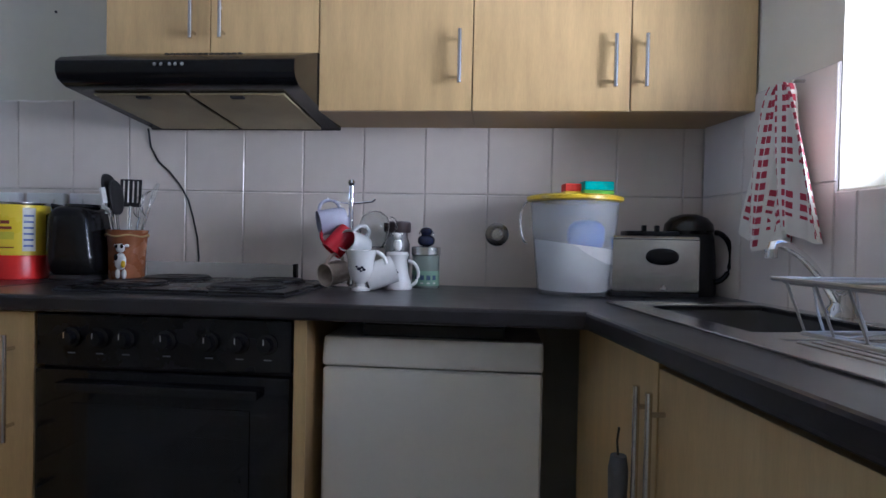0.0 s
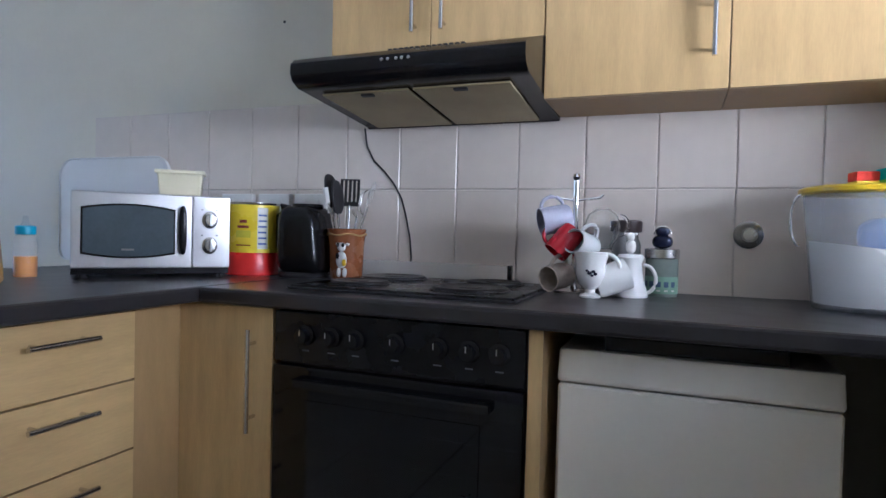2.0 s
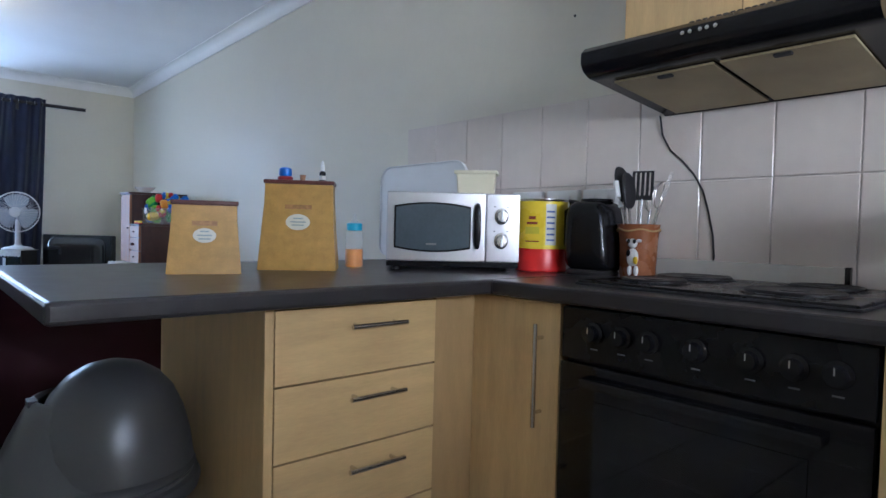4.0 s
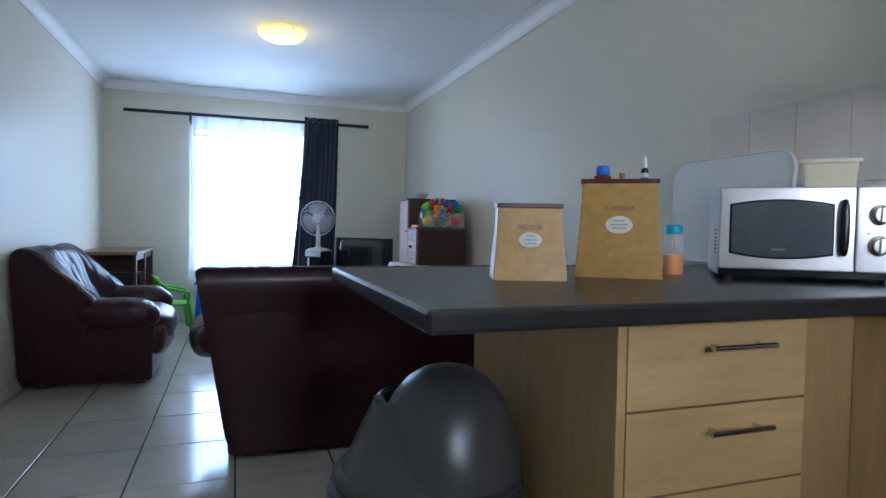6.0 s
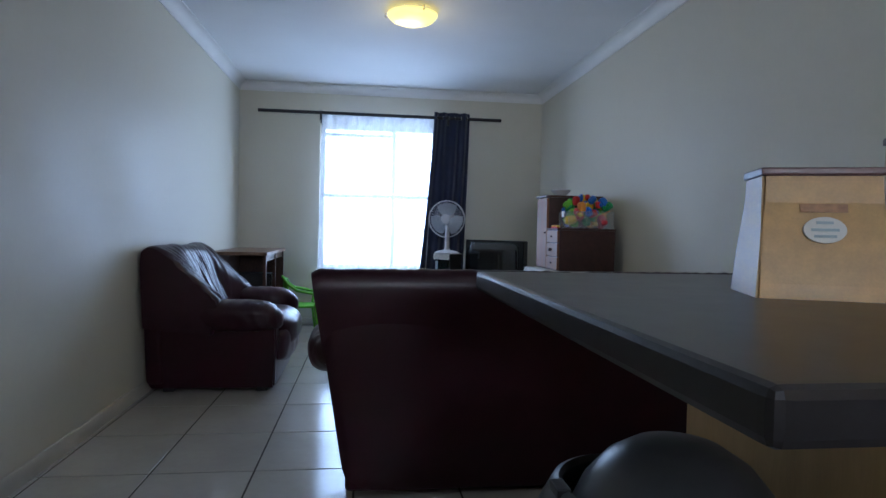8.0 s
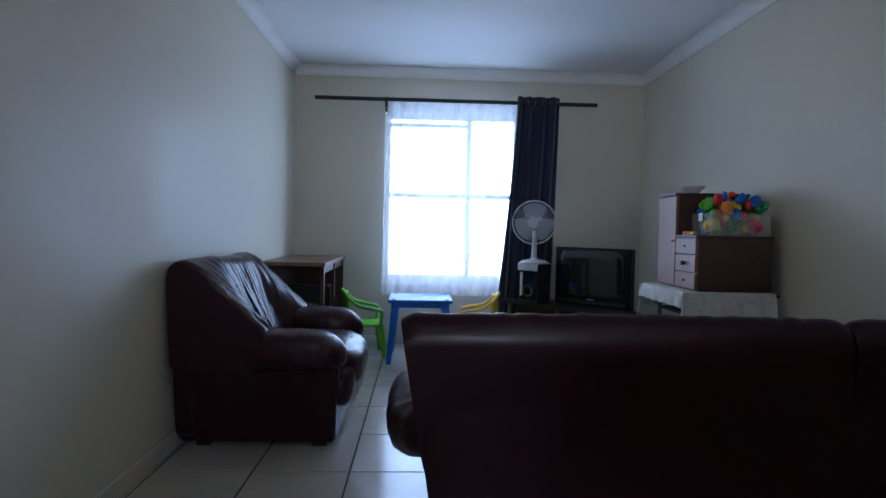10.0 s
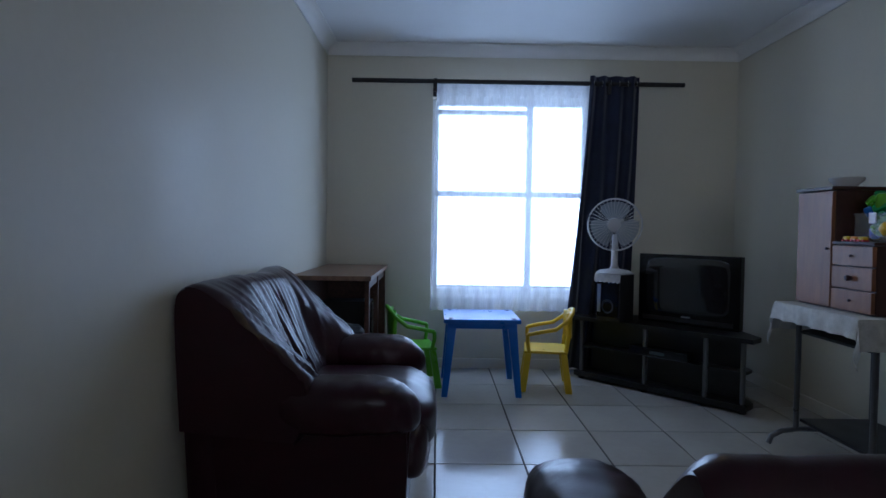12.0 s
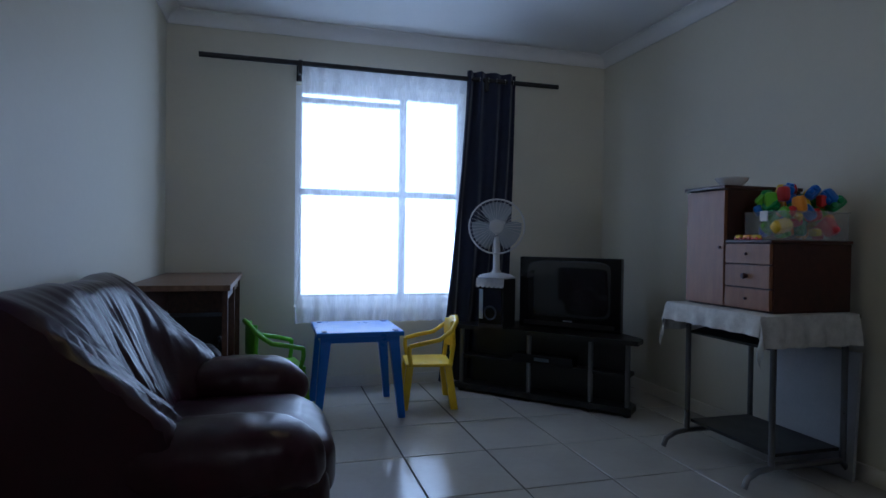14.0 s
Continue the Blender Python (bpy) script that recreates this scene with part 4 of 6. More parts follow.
# mugs hang by their grips, mouths tipped down and out


def mug_pose(centre, mouth, grip, h):
    """A pose for a mug with its mouth and its grip towards the given directions."""
    z = Vector(mouth).normalized()
    x = (Vector(grip) - z * Vector(grip).dot(z)).normalized()
    y = z.cross(x)
    base = Vector(centre) - z * h / 2
    return Matrix.Translation(base) @ Matrix((x, y, z)).transposed().to_4x4()


mug(mug_pose((-0.198, 2.085, 1.104), (-0.86, -0.46, -0.20), (-0.1, 0, 1), 0.080), 0.037, 0.080, M_LILAC, "grey lilac mug hanging by its grip")
mug(mug_pose((-0.166, 2.058, 1.046), (-0.50, -0.30, -0.66), (-0.3, 0.2, 1), 0.080), 0.034, 0.080, M_RED, "deep red mug hanging on the tree")
mug(mug_pose((-0.118, 2.050, 1.040), (-0.45, -0.80, 0.22), (0.6, 0, 1), 0.078), 0.032, 0.078, mat("grey_white_glaze", (0.55, 0.56, 0.56), 0.2, var=0.05, bump=0.01, coat=0.3), "grey white mug tilted on the tree")
mug(mug_pose((-0.182, 2.060, 0.954), (-0.50, -0.80, -0.15), (0.3, 0, 1), 0.074), 0.034, 0.074, mat("stained_cream_glaze", (0.58, 0.50, 0.42), 0.25, var=0.2, scale=14, bump=0.01), "white mug low on the tree")
gl = thing("glass_mug", -0.078, 2.12, 1.030, 0, "clear round glass mug hanging on the tree", "mug", "mugs on the mug tree")
part("cup", lathe([(0, 0.108), (0.020, 0.105), (0.038, 0.090), (0.048, 0.062), (0.044, 0.034), (0.030, 0.012), (0.026, 0.0), (0.0235, 0.0), (0.027, 0.013), (0.041, 0.035), (0.045, 0.062), (0.036, 0.087), (0.019, 0.101), (0, 0.104)], 32), M_GLASS, gl, "", True)
part("rim", moved(tube(arc(lambda a: (0.0255 * math.cos(a), 0.0255 * math.sin(a), 0.0), 0, 2 * math.pi, 24)[:-1], 0.0022, 6, closed=True), pose(0, 0, 0)), M_GLASS, gl, "", True)
part("grip", tube(arc(lambda a: (0.044 + 0.022 * math.sin(a), 0, 0.062 - 0.026 * math.cos(a)), 0, math.pi, 12), 0.004, 8), M_GLASS, gl, "", True)

fc = thing("footed_cup", -0.090, 2.000, ZT, 10, "white footed cup with a dark floral motif", "cup")
part("cup", lathe([(0, 0), (0.026, 0), (0.027, 0.005), (0.013, 0.012), (0.013, 0.020), (0.030, 0.034), (0.036, 0.060), (0.037, 0.085), (0.043, 0.112), (0.041, 0.113), (0.034, 0.085), (0.032, 0.06), (0, 0.03)], 14), M_CERAMIC, fc, "", True)
part("grip", tube(arc(lambda a: (0.036 + 0.034 * math.sin(a), 0, 0.072 - 0.036 * math.cos(a)), 0, math.pi, 12), 0.0055, 8), M_CERAMIC, fc, "", True)
M_MOTIF = mat("dark_motif_glaze", (0.03, 0.03, 0.05), 0.25, var=0.2, bump=0)
for x, z, s in ((-0.004, 0.062, 0.006), (0.005, 0.066, 0.005), (0.010, 0.060, 0.005), (-0.010, 0.068, 0.004), (0.002, 0.056, 0.004)):
    part("motif", pillow(x, -0.0355, z, s * 2, 0.004, s * 1.6, 2, 2), M_MOTIF, fc)
sm = thing("mug", 0, 0, 0, 0, "plain white mug lying on its side", "mug")
sm.matrix_world = pose(-0.055, 2.03, ZT + 0.041, 0, 68, 20) @ pose(0, 0, -0.03)
part("cup", lathe([(0, 0), (0.034, 0), (0.038, 0.01), (0.040, 0.085), (0.037, 0.085), (0.035, 0.012), (0, 0.008)], 24), M_CERAMIC, sm, "", True)
ju = thing("ceramic_jug", -0.002, 2.085, ZT, -10, "white ceramic jug with a small cow on its lid", "jug")
part("body", lathe([(0, 0), (0.044, 0), (0.046, 0.008), (0.034, 0.045), (0.028, 0.085), (0.034, 0.100), (0.030, 0.108), (0, 0.112)], 14), M_CERAMIC, ju, "", True)
part("grip", tube(arc(lambda a: (0.034 + 0.030 * math.sin(a), 0, 0.046 - 0.036 * math.cos(a)), 0, math.pi, 12), 0.005, 8), M_CERAMIC, ju, "", True)
b = pillow(0, 0, 0.128, 0.026, 0.022, 0.036, 2.3, 6)
pillow(0, -0.006, 0.153, 0.022, 0.022, 0.022, 2.3, 5, bm=b)
pillow(-0.012, -0.004, 0.160, 0.010, 0.006, 0.007, 2, 3, bm=b)
pillow(0.012, -0.004, 0.160, 0.010, 0.006, 0.007, 2, 3, bm=b)
part("cow_finial", b, M_CERAMIC, ju, "", True)
for x, z, s in ((-0.004, 0.052, 0.006), (0.006, 0.056, 0.005), (0.012, 0.050, 0.004), (-0.010, 0.048, 0.004)):
    part("motif", pillow(x, -0.0345, z, s * 2, 0.006, s * 1.6, 2, 2), M_MOTIF, ju)
jr = thing("glass_jar", -0.022, 2.195, ZT, 0, "glass jar with a dark brown lid", "jar")
part("jar", lathe([(0, 0), (0.036, 0), (0.039, 0.01), (0.039, 0.13), (0.032, 0.15), (0.032, 0.165), (0, 0.165)], 24), mat("dim_jar_glass", (0.30, 0.30, 0.30), 0.08, var=0.1, bump=0, alpha=0.6), jr, "", True)
part("lid", lathe([(0.040, 0.165), (0.041, 0.168), (0.041, 0.195), (0.036, 0.199), (0, 0.199)], 28), mat("dark_brown_lid", (0.045, 0.03, 0.028), 0.35, var=0.2), jr, "", True)
jg = thing("storage_jar", 0.072, 2.160, ZT, 0, "glass storage jar with a green patterned band and steel lid", "jar")
part("jar", lathe([(0, 0), (0.040, 0), (0.041, 0.004), (0.041, 0.098), (0, 0.098)], 28), mat("green_grey_glass", (0.28, 0.33, 0.29), 0.1, var=0.1, bump=0, alpha=0.75), jg, "", True)
part("band", lathe([(0.0416, 0.008), (0.0416, 0.052)], 28), mat("green_band", (0.20, 0.33, 0.24), 0.4, var=0.1), jg, "", True)
for a in range(-150, -20, 26):
    band_patch("dot", 0.0421, a - 8, a + 8, 0.025, 0.039, mat("slate_blue_print", (0.05, 0.09, 0.16), 0.4, var=0.1, bump=0), jg, 3)
    band_patch("dash", 0.0421, a - 6, a + 6, 0.014, 0.018, M_PAPER, jg, 3)
part("lid", lathe([(0.042, 0.098), (0.044, 0.100), (0.044, 0.122), (0.040, 0.124), (0, 0.124)], 28), M_STEEL, jg, "", True)
b = pillow(0.0, 0, 0.142, 0.052, 0.045, 0.036, 2.4, 6)
pillow(0.0, 0, 0.168, 0.036, 0.03, 0.026, 2.4, 6, bm=b)
part("knob", b, mat("navy_plastic", (0.010, 0.014, 0.040), 0.25, var=0.2), jg, "dark navy bulbous knob", True)
part("bail", tube(arc(lambda a: (0.022 * math.cos(a), 0, 0.160 + 0.022 * math.sin(a)), 0, math.pi, 12), 0.0015, 6), M_STEEL, jg)

# ---- bucket, toaster, kettle, towel, sink ----
bu = thing("plastic_bucket", 0.500, 2.085, ZT, 0, "milky plastic bucket of white powder with a yellow rim", "bucket")
part("pail", lathe([(0, 0), (0.096, 0), (0.100, 0.006), (0.124, 0.262), (0.120, 0.262), (0.096, 0.010), (0, 0.010)], 36), M_MILKY, bu, "", True)
part("rim", lathe([(0.124, 0.258), (0.134, 0.262), (0.134, 0.271), (0.124, 0.276), (0, 0.277)], 36), M_YELLOW, bu, "yellow rim and lid", True)
b = lathe([(0, 0.012), (0.094, 0.012), (0.1085, 0.140), (0.060, 0.138), (0, 0.135)], 36)
for v in b.verts:
    if v.co.z > 0.1:
        v.co.z -= 0.12 * v.co.x
part("powder", b, mat("washing_powder", (0.82, 0.81, 0.77), 0.95, var=0.05, scale=30, fine=300, bump=0.2), bu, "white washing powder inside", True)
part("scoop", pillow(0.028, -0.036, 0.165, 0.100, 0.100, 0.085, 2.8, 10, 0.003), M_BLUE, bu, "blue measuring cup seen through the plastic", True)
part("bail", tube(arc(lambda a: (-0.132 - 0.020 * math.sin(a), -0.02, 0.20 - 0.058 * math.cos(a)), 0, math.pi, 12), 0.003, 6), M_STEEL, bu)


def sponge(x, y, z, sx, sy, sz, m1, m2, label):
    s = thing("sponge", x, y, z, 8, label, "sponge", "sponges on the bucket")
    part("foam", box(-sx / 2, sx / 2, -sy / 2, sy / 2, sz * 0.35, sz, 0.004), m1, s)
    part("scourer", box(-sx / 2, sx / 2, -sy / 2, sy / 2, 0, sz * 0.34, 0.002), m2, s)


zb = ZT + 0.277
sponge(0.556, 2.06, zb, 0.082, 0.055, 0.038, M_TEAL, M_LIMESP, "teal sponge with a green scourer")
sponge(0.488, 2.07, zb, 0.045, 0.05, 0.032, M_REDSP, M_YELLOW, "small red and yellow sponge")
to = thing("toaster", 0.712, 2.105, ZT, 0, "brushed steel two-slot toaster with an oval dark badge", "toaster")
part("shell", box(-0.118, 0.118, -0.075, 0.075, 0.012, 0.168, 0.014, 3), M_STEEL, to, "", True)
part("base", box(-0.116, 0.116, -0.073, 0.073, 0, 0.014, 0.003), M_BLACKMATT, to)
part("top_plate", box(-0.070, 0.070, -0.05, 0.05, 0.168, 0.182, 0.005), M_BLACKPLASTIC, to, "", True)
for x in (-0.02, 0.015):
    part("lever", box(x - 0.006, x + 0.006, -0.03, -0.015, 0.182, 0.198, 0.002), M_BLACKPLASTIC, to)
part("badge", pillow(0.018, -0.0755, 0.112, 0.088, 0.006, 0.046, 2.2, 7), M_BLACKPLASTIC, to, "oval black badge", True)
part("crumb_line", box(-0.117, 0.117, -0.0768, -0.0752, 0.158, 0.160), M_BLACKMATT, to)
kb = thing("black_kettle", 0.846, 2.165, ZT, 0, "matt black kettle in the corner", "kettle")
part("body", lathe([(0, 0), (0.066, 0), (0.070, 0.010), (0.068, 0.10), (0.062, 0.165), (0.058, 0.178), (0, 0.178)], 28), M_BLACKMATT, kb, "", True)
part("lid", moved(lathe([(0.064, 0.176), (0.070, 0.186), (0.066, 0.206), (0.050, 0.224), (0.022, 0.234), (0, 0.235)], 28), pose(-0.008, 0, 0)), M_BLACKPLASTIC, kb, "", True)
part("grip", tube(arc(lambda a: (0.050 + 0.046 * math.sin(a), -0.05, 0.112 - 0.070 * math.cos(a)), 0, math.pi, 14), 0.008, 8), M_BLACKPLASTIC, kb, "", True)

# the towel on its hook
tw = bpy.data.materials.new("checked_tea_towel")
tw.use_nodes = True
n, l = tw.node_tree.nodes, tw.node_tree.links
uvn = n.new("ShaderNodeUVMap")
sep = n.new("ShaderNodeSeparateXYZ")
l.new(uvn.outputs[0], sep.inputs[0])


def math_node(op, a, b2):
    q = n.new("ShaderNodeMath")
    q.operation = op
    for i, v in enumerate((a, b2)):
        if isinstance(v, (int, float)):
            q.inputs[i].default_value = v
        else:
            l.new(v, q.inputs[i])
    return q.outputs[0]


def stripes(src, k, cut):
    return math_node("LESS_THAN", math_node("FRACT", math_node("MULTIPLY", src, k), 0.0), cut)


checks = math_node("MULTIPLY", stripes(sep.outputs[0], 13, 0.60), stripes(sep.outputs[1], 14, 0.60))
bands = math_node("MAXIMUM", stripes(sep.outputs[0], 2.6, 0.42), stripes(sep.outputs[1], 2.8, 0.46))
fac = math_node("MULTIPLY", checks, bands)
mixn = n.new("ShaderNodeMix")
mixn.data_type = "RGBA"
mixn.inputs[6].default_value, mixn.inputs[7].default_value = (0.80, 0.75, 0.66, 1), (0.46, 0.045, 0.07, 1)
l.new(fac, mixn.inputs[0])
l.new(mixn.outputs[2], n["Principled BSDF"].inputs["Base Color"])
n["Principled BSDF"].inputs["Roughness"].default_value = 0.9
weave = n.new("ShaderNodeTexNoise")
weave.inputs["Scale"].default_value = 260
wb = n.new("ShaderNodeBump")
wb.inputs["Strength"].default_value, wb.inputs["Distance"].default_value = 0.3, 0.003
l.new(weave.outputs[0], wb.inputs["Height"])
l.new(wb.outputs[0], n["Principled BSDF"].inputs["Normal"])

tt = thing("tea_towel", XE - 0.012, 1.837, 1.432, 0, "red and white checked tea towel hanging on a hook", "towel")


def towel_sheet(y0, y1, zlow0, zlow1, off, seed, u0):
    """A cloth gathered at the hook that fans out in folds towards its hem."""
    NU, NV = 28, 30
    b = bmesh.new()
    uv = b.loops.layers.uv.new("UVMap")
    grid = []
    for j in range(NV + 1):
        t = j / NV
        row = []
        for i in range(NU + 1):
            s = i / NU
            spread = 0.20 + 0.80 * t ** 0.6
            yc = (y0 + y1) / 2
            y = yc * t + (s - 0.5) * (y1 - y0) * spread
            z = -(zlow0 * (1 - s) + zlow1 * s) * t - 0.02 * t * math.sin(s * 9 + seed)
            x = -off - 0.020 * (1 - t) - 0.020 * math.sin(s * 14 + seed + 2 * t) * (0.4 + 0.6 * t) - 0.006 * math.sin(s * 41 + seed)
            row.append(b.verts.new((x, y, z)))
        grid.append(row)
    for j in range(NV):
        for i in range(NU):
            f = b.faces.new((grid[j][i], grid[j][i + 1], grid[j + 1][i + 1], grid[j + 1][i]))
            for lp, (a, c) in zip(f.loops, ((i, j), (i + 1, j), (i + 1, j + 1), (i, j + 1))):
                lp[uv].uv = (u0 + a / NU, c / NV)
            f.smooth = True
    return b


cloth = part("front_fold", towel_sheet(-0.125, 0.135, 0.345, 0.375, 0.036, 0.6, 0.0), tw, tt)
cloth2 = part("back_fold", towel_sheet(0.02, 0.225, 0.365, 0.325, 0.020, 2.4, 0.4), tw, tt)
part("hook", tube([(0.009, 0.0, 0.012), (-0.024, 0.0, 0.010), (-0.032, 0.0, 0.002), (-0.032, 0.0, -0.01)], 0.004, 8), M_STEEL, tt)
to_east(tt)

si = thing("sink", 0.73, 1.63, ZT, 0, "stainless steel sink bowl with a ribbed drainer", "sink")
ring = bmesh.new()
x0, x1, y0, y1 = -0.145, 0.145, -0.175, 0.245
for a in ((-0.212, x0, -0.90, 0.300), (x1, 0.190, -0.90, 0.300), (x0, x1, y1, 0.300), (x0, x1, -0.24, y0)):
    box(*a, 0.001, 0.006, 0.0015, bm=ring)
part("rim", ring, M_STEEL, si)
b = box(x0 - 0.001, x1 + 0.001, y0 - 0.001, y1 + 0.001, -0.17, 0.004, 0.02, 4)
bmesh.ops.delete(b, geom=[f for f in b.faces if f.calc_center_median().z > -0.008], context="FACES")
part("bowl", b, M_STEEL, si, "", True)
part("waste", moved(lathe([(0, 0.003), (0.03, 0.003), (0.035, 0), (0, 0)], 20), pose(0, 0, -0.168)), M_CHROME, si)
part("drainer", box(x0, x1, -0.90, -0.242, 0.001, 0.004, 0.001), M_STEEL, si)
to_east(si)
for i in range(12):
    part("rib", box(x0 + 0.008 + i * 0.024, x0 + 0.018 + i * 0.024, -0.86, -0.27, 0.004, 0.008, 0.0015), M_STEEL, si)
tp = thing("kitchen_tap", 0.915, 1.675, ZT, 0, "chrome swan neck kitchen tap", "tap")
part("base", lathe([(0, 0), (0.024, 0), (0.022, 0.02), (0.014, 0.03), (0.014, 0.05), (0, 0.05)], 20), M_CHROME, tp, "", True)
part("spout", tube([(0, 0, 0.03), (-0.025, -0.006, 0.062), (-0.065, -0.015, 0.102), (-0.10, -0.023, 0.130), (-0.135, -0.031, 0.147), (-0.160, -0.037, 0.153), (-0.174, -0.040, 0.150), (-0.178, -0.041, 0.138)], 0.0095, 12), M_CHROME, tp, "", True)
part("aerator", moved(lathe([(0, 0), (0.012, 0), (0.012, 0.018), (0, 0.018)], 16), pose(-0.178, -0.041, 0.124)), M_STEEL, tp)
part("lever", tube([(0, 0, 0.05), (0.004, -0.03, 0.066), (0.004, -0.062, 0.072)], [0.009, 0.007, 0.006], 10), M_CHROME, tp, "", True)
to_east(tp)
dk = thing("dish_rack", 0.745, 1.10, ZT + 0.008, 0, "empty chrome wire dish rack on the drainer", "dish rack")
M_WIRE = mat("grey_coated_wire", (0.42, 0.41, 0.40), 0.32, 0.8, var=0.1, bump=0.01)
to_east(dk)
for z, m in ((0.090, 0.0), (0.086, 0.012), (0.010, 0.03)):
    part("rail", tube([(-0.165 + m, -0.30 + m, z), (0.155 - m, -0.30 + m, z), (0.155 - m, 0.30 - m, z), (-0.165 + m, 0.30 - m, z)], 0.0035, 8, closed=True), M_WIRE, dk)
for i in range(10):
    y = -0.27 + i * 0.06
    part("wire", tube([(-0.165, y, 0.090), (-0.148, y, 0.05), (-0.132, y, 0.012), (-0.06, y, 0.003), (0, y, 0.010), (0.06, y, 0.003), (0.122, y, 0.012), (0.138, y, 0.05), (0.155, y, 0.090)], 0.0022, 6), M_WIRE, dk)
for x in (-0.10, -0.03, 0.04, 0.11):
    part("end_wire", tube([(x, 0.30, 0.090), (x, 0.285, 0.04), (x, 0.270, 0.010)], 0.0022, 6), M_WIRE, dk)
for i in range(8):
    y = -0.24 + i * 0.06
    part("plate_loop", tube([(-0.05, y, 0.010), (-0.05, y + 0.012, 0.045), (-0.035, y + 0.016, 0.056), (-0.02, y + 0.012, 0.045), (-0.02, y, 0.010)], 0.002, 6), M_WIRE, dk)
hb = to_east(thing("grey_hand_brush", 0.402, 1.550, 0.505, 0, "small grey brush hanging from a cabinet handle", "brush"))
part("loop", tube([(0.0, 0, 0.225), (-0.003, 0, 0.20), (0, 0, 0.165)], 0.002, 6), M_BLACKMATT, hb)
part("grip", tube([(0, 0, 0.175), (0, 0, 0.15), (0, 0, 0.07)], [0.014, 0.018, 0.016], 12), mat("grey_rubber", (0.10, 0.10, 0.105), 0.6, var=0.15), hb, "", True)
part("head", pillow(0, 0, 0.03, 0.036, 0.055, 0.09, 3, 6), mat("grey_bristle", (0.20, 0.20, 0.20), 0.8, var=0.2, scale=120, bump=0.4), hb, "", True)

# ---- wooden canisters on the peninsula ----


def canister(x, y, rz, w, h, d, label):
    """Shaped like a paper bag: sides lean in towards a dark lid. Its front faces -y."""
    c = thing("wooden_canister", x, y, ZT, rz, label, "canister", "canisters on the peninsula")
    b = bmesh.new()
    rows = []
    for z, k, dd in ((0, 1.0, 1.0), (h * 0.12, 0.985, 0.97), (h * 0.45, 0.93, 0.82), (h * 0.78, 0.885, 0.66), (h, 0.875, 0.60)):
        rows.append([b.verts.new((sx * w / 2 * k, d / 2 + sy * d / 2 * dd, z)) for sx, sy in ((-1, -1), (1, -1), (1, 1), (-1, 1))])
    for p, q in zip(rows, rows[1:]):
        for i in range(4):
            b.faces.new((p[i], p[(i + 1) % 4], q[(i + 1) % 4], q[i]))
    b.faces.new(list(reversed(rows[0])))
    b.faces.new(rows[-1])
    bmesh.ops.bevel(b, geom=[e for e in b.edges if abs((e.verts[0].co - e.verts[1].co).z) > 0.01], offset=0.004, segments=2, affect="EDGES")
    part("body", b, M_PINE, c)
    part("lid", box(-w * 0.455, w * 0.455, d / 2 - d * 0.33, d / 2 + d * 0.33, h + 0.0005, h + 0.012, 0.003), M_LIDWOOD, c, "dark stained lid")
    lean = math.degrees(math.atan2(d / 2 * (0.97 - 0.66), h * 0.66))
    oz, oy = h * 0.56, d / 2 - d / 2 * (0.82 - 0.16 * (0.11 / 0.33))
    lab = bmesh.new()
    pts = [lab.verts.new((w * 0.155 * math.cos(a), 0, w * 0.105 * math.sin(a))) for a in [2 * math.pi * i / 28 for i in range(28)]]
    lab.faces.new(pts)
    ext = bmesh.ops.extrude_face_region(lab, geom=list(lab.faces))
    for v in ext["geom"]:
        if isinstance(v, bmesh.types.BMVert):
            v.co.y += 0.003
    plate = part("oval_label", moved(lab, pose(0, oy - 0.0035, oz, -lean)), M_PAPER, c, "pale oval label")
    for k, ww in ((0.010, 0.06), (0.0, 0.10), (-0.009, 0.08)):
        part("print_bar", moved(box(-w * ww, w * ww, -0.001, 0, k - 0.0018, k + 0.0018), pose(0, oy - 0.0036, oz, -lean)), mat("grey_ink", (0.28, 0.36, 0.38), 0.5, bump=0), plate)
    part("burnt_lettering", moved(box(-w * 0.17, w * 0.17, -0.001, 0, -0.006, 0.006), pose(0, oy + d * 0.035 - 0.0005, h * 0.735, -lean)), mat("burnt_print", (0.30, 0.15, 0.05), 0.5, var=0.3, scale=90, bump=0), c)
    return c


canister(-1.425, 1.075, 70, 0.175, 0.172, 0.145, "small golden pine canister with a dark lid")
canister(-1.462, 1.345, 55, 0.218, 0.245, 0.15, "tall golden pine canister with a dark stained lid")
bt = thing("feeding_bottle", -1.560, 1.600, ZT, 0, "small baby bottle with orange juice and a blue cap", "bottle")
part("juice", lathe([(0, 0), (0.026, 0), (0.028, 0.004), (0.028, 0.056), (0, 0.056)], 20), M_ORANGE, bt, "orange juice", True)
part("bottle", lathe([(0.0285, 0.001), (0.0285, 0.10), (0.022, 0.118)], 20), M_CLEAR, bt, "", True)
part("cap", lathe([(0.023, 0.116), (0.025, 0.118), (0.025, 0.138), (0.020, 0.141), (0, 0.141)], 20), mat("sky_blue_plastic", (0.03, 0.36, 0.55), 0.35), bt, "", True)
part("teat", lathe([(0.014, 0.141), (0.008, 0.152), (0.006, 0.166), (0, 0.170)], 14), M_CLEAR, bt, "", True)
tz = ZT + 0.2575
cm = Matrix.Translation((-1.462, 1.345, 0)) @ pose(0, 0, 0, 0, 0, 55)


def on_canister(u, v):
    p = cm @ Vector((u, 0.075 + v, 0))
    return p.x, p.y


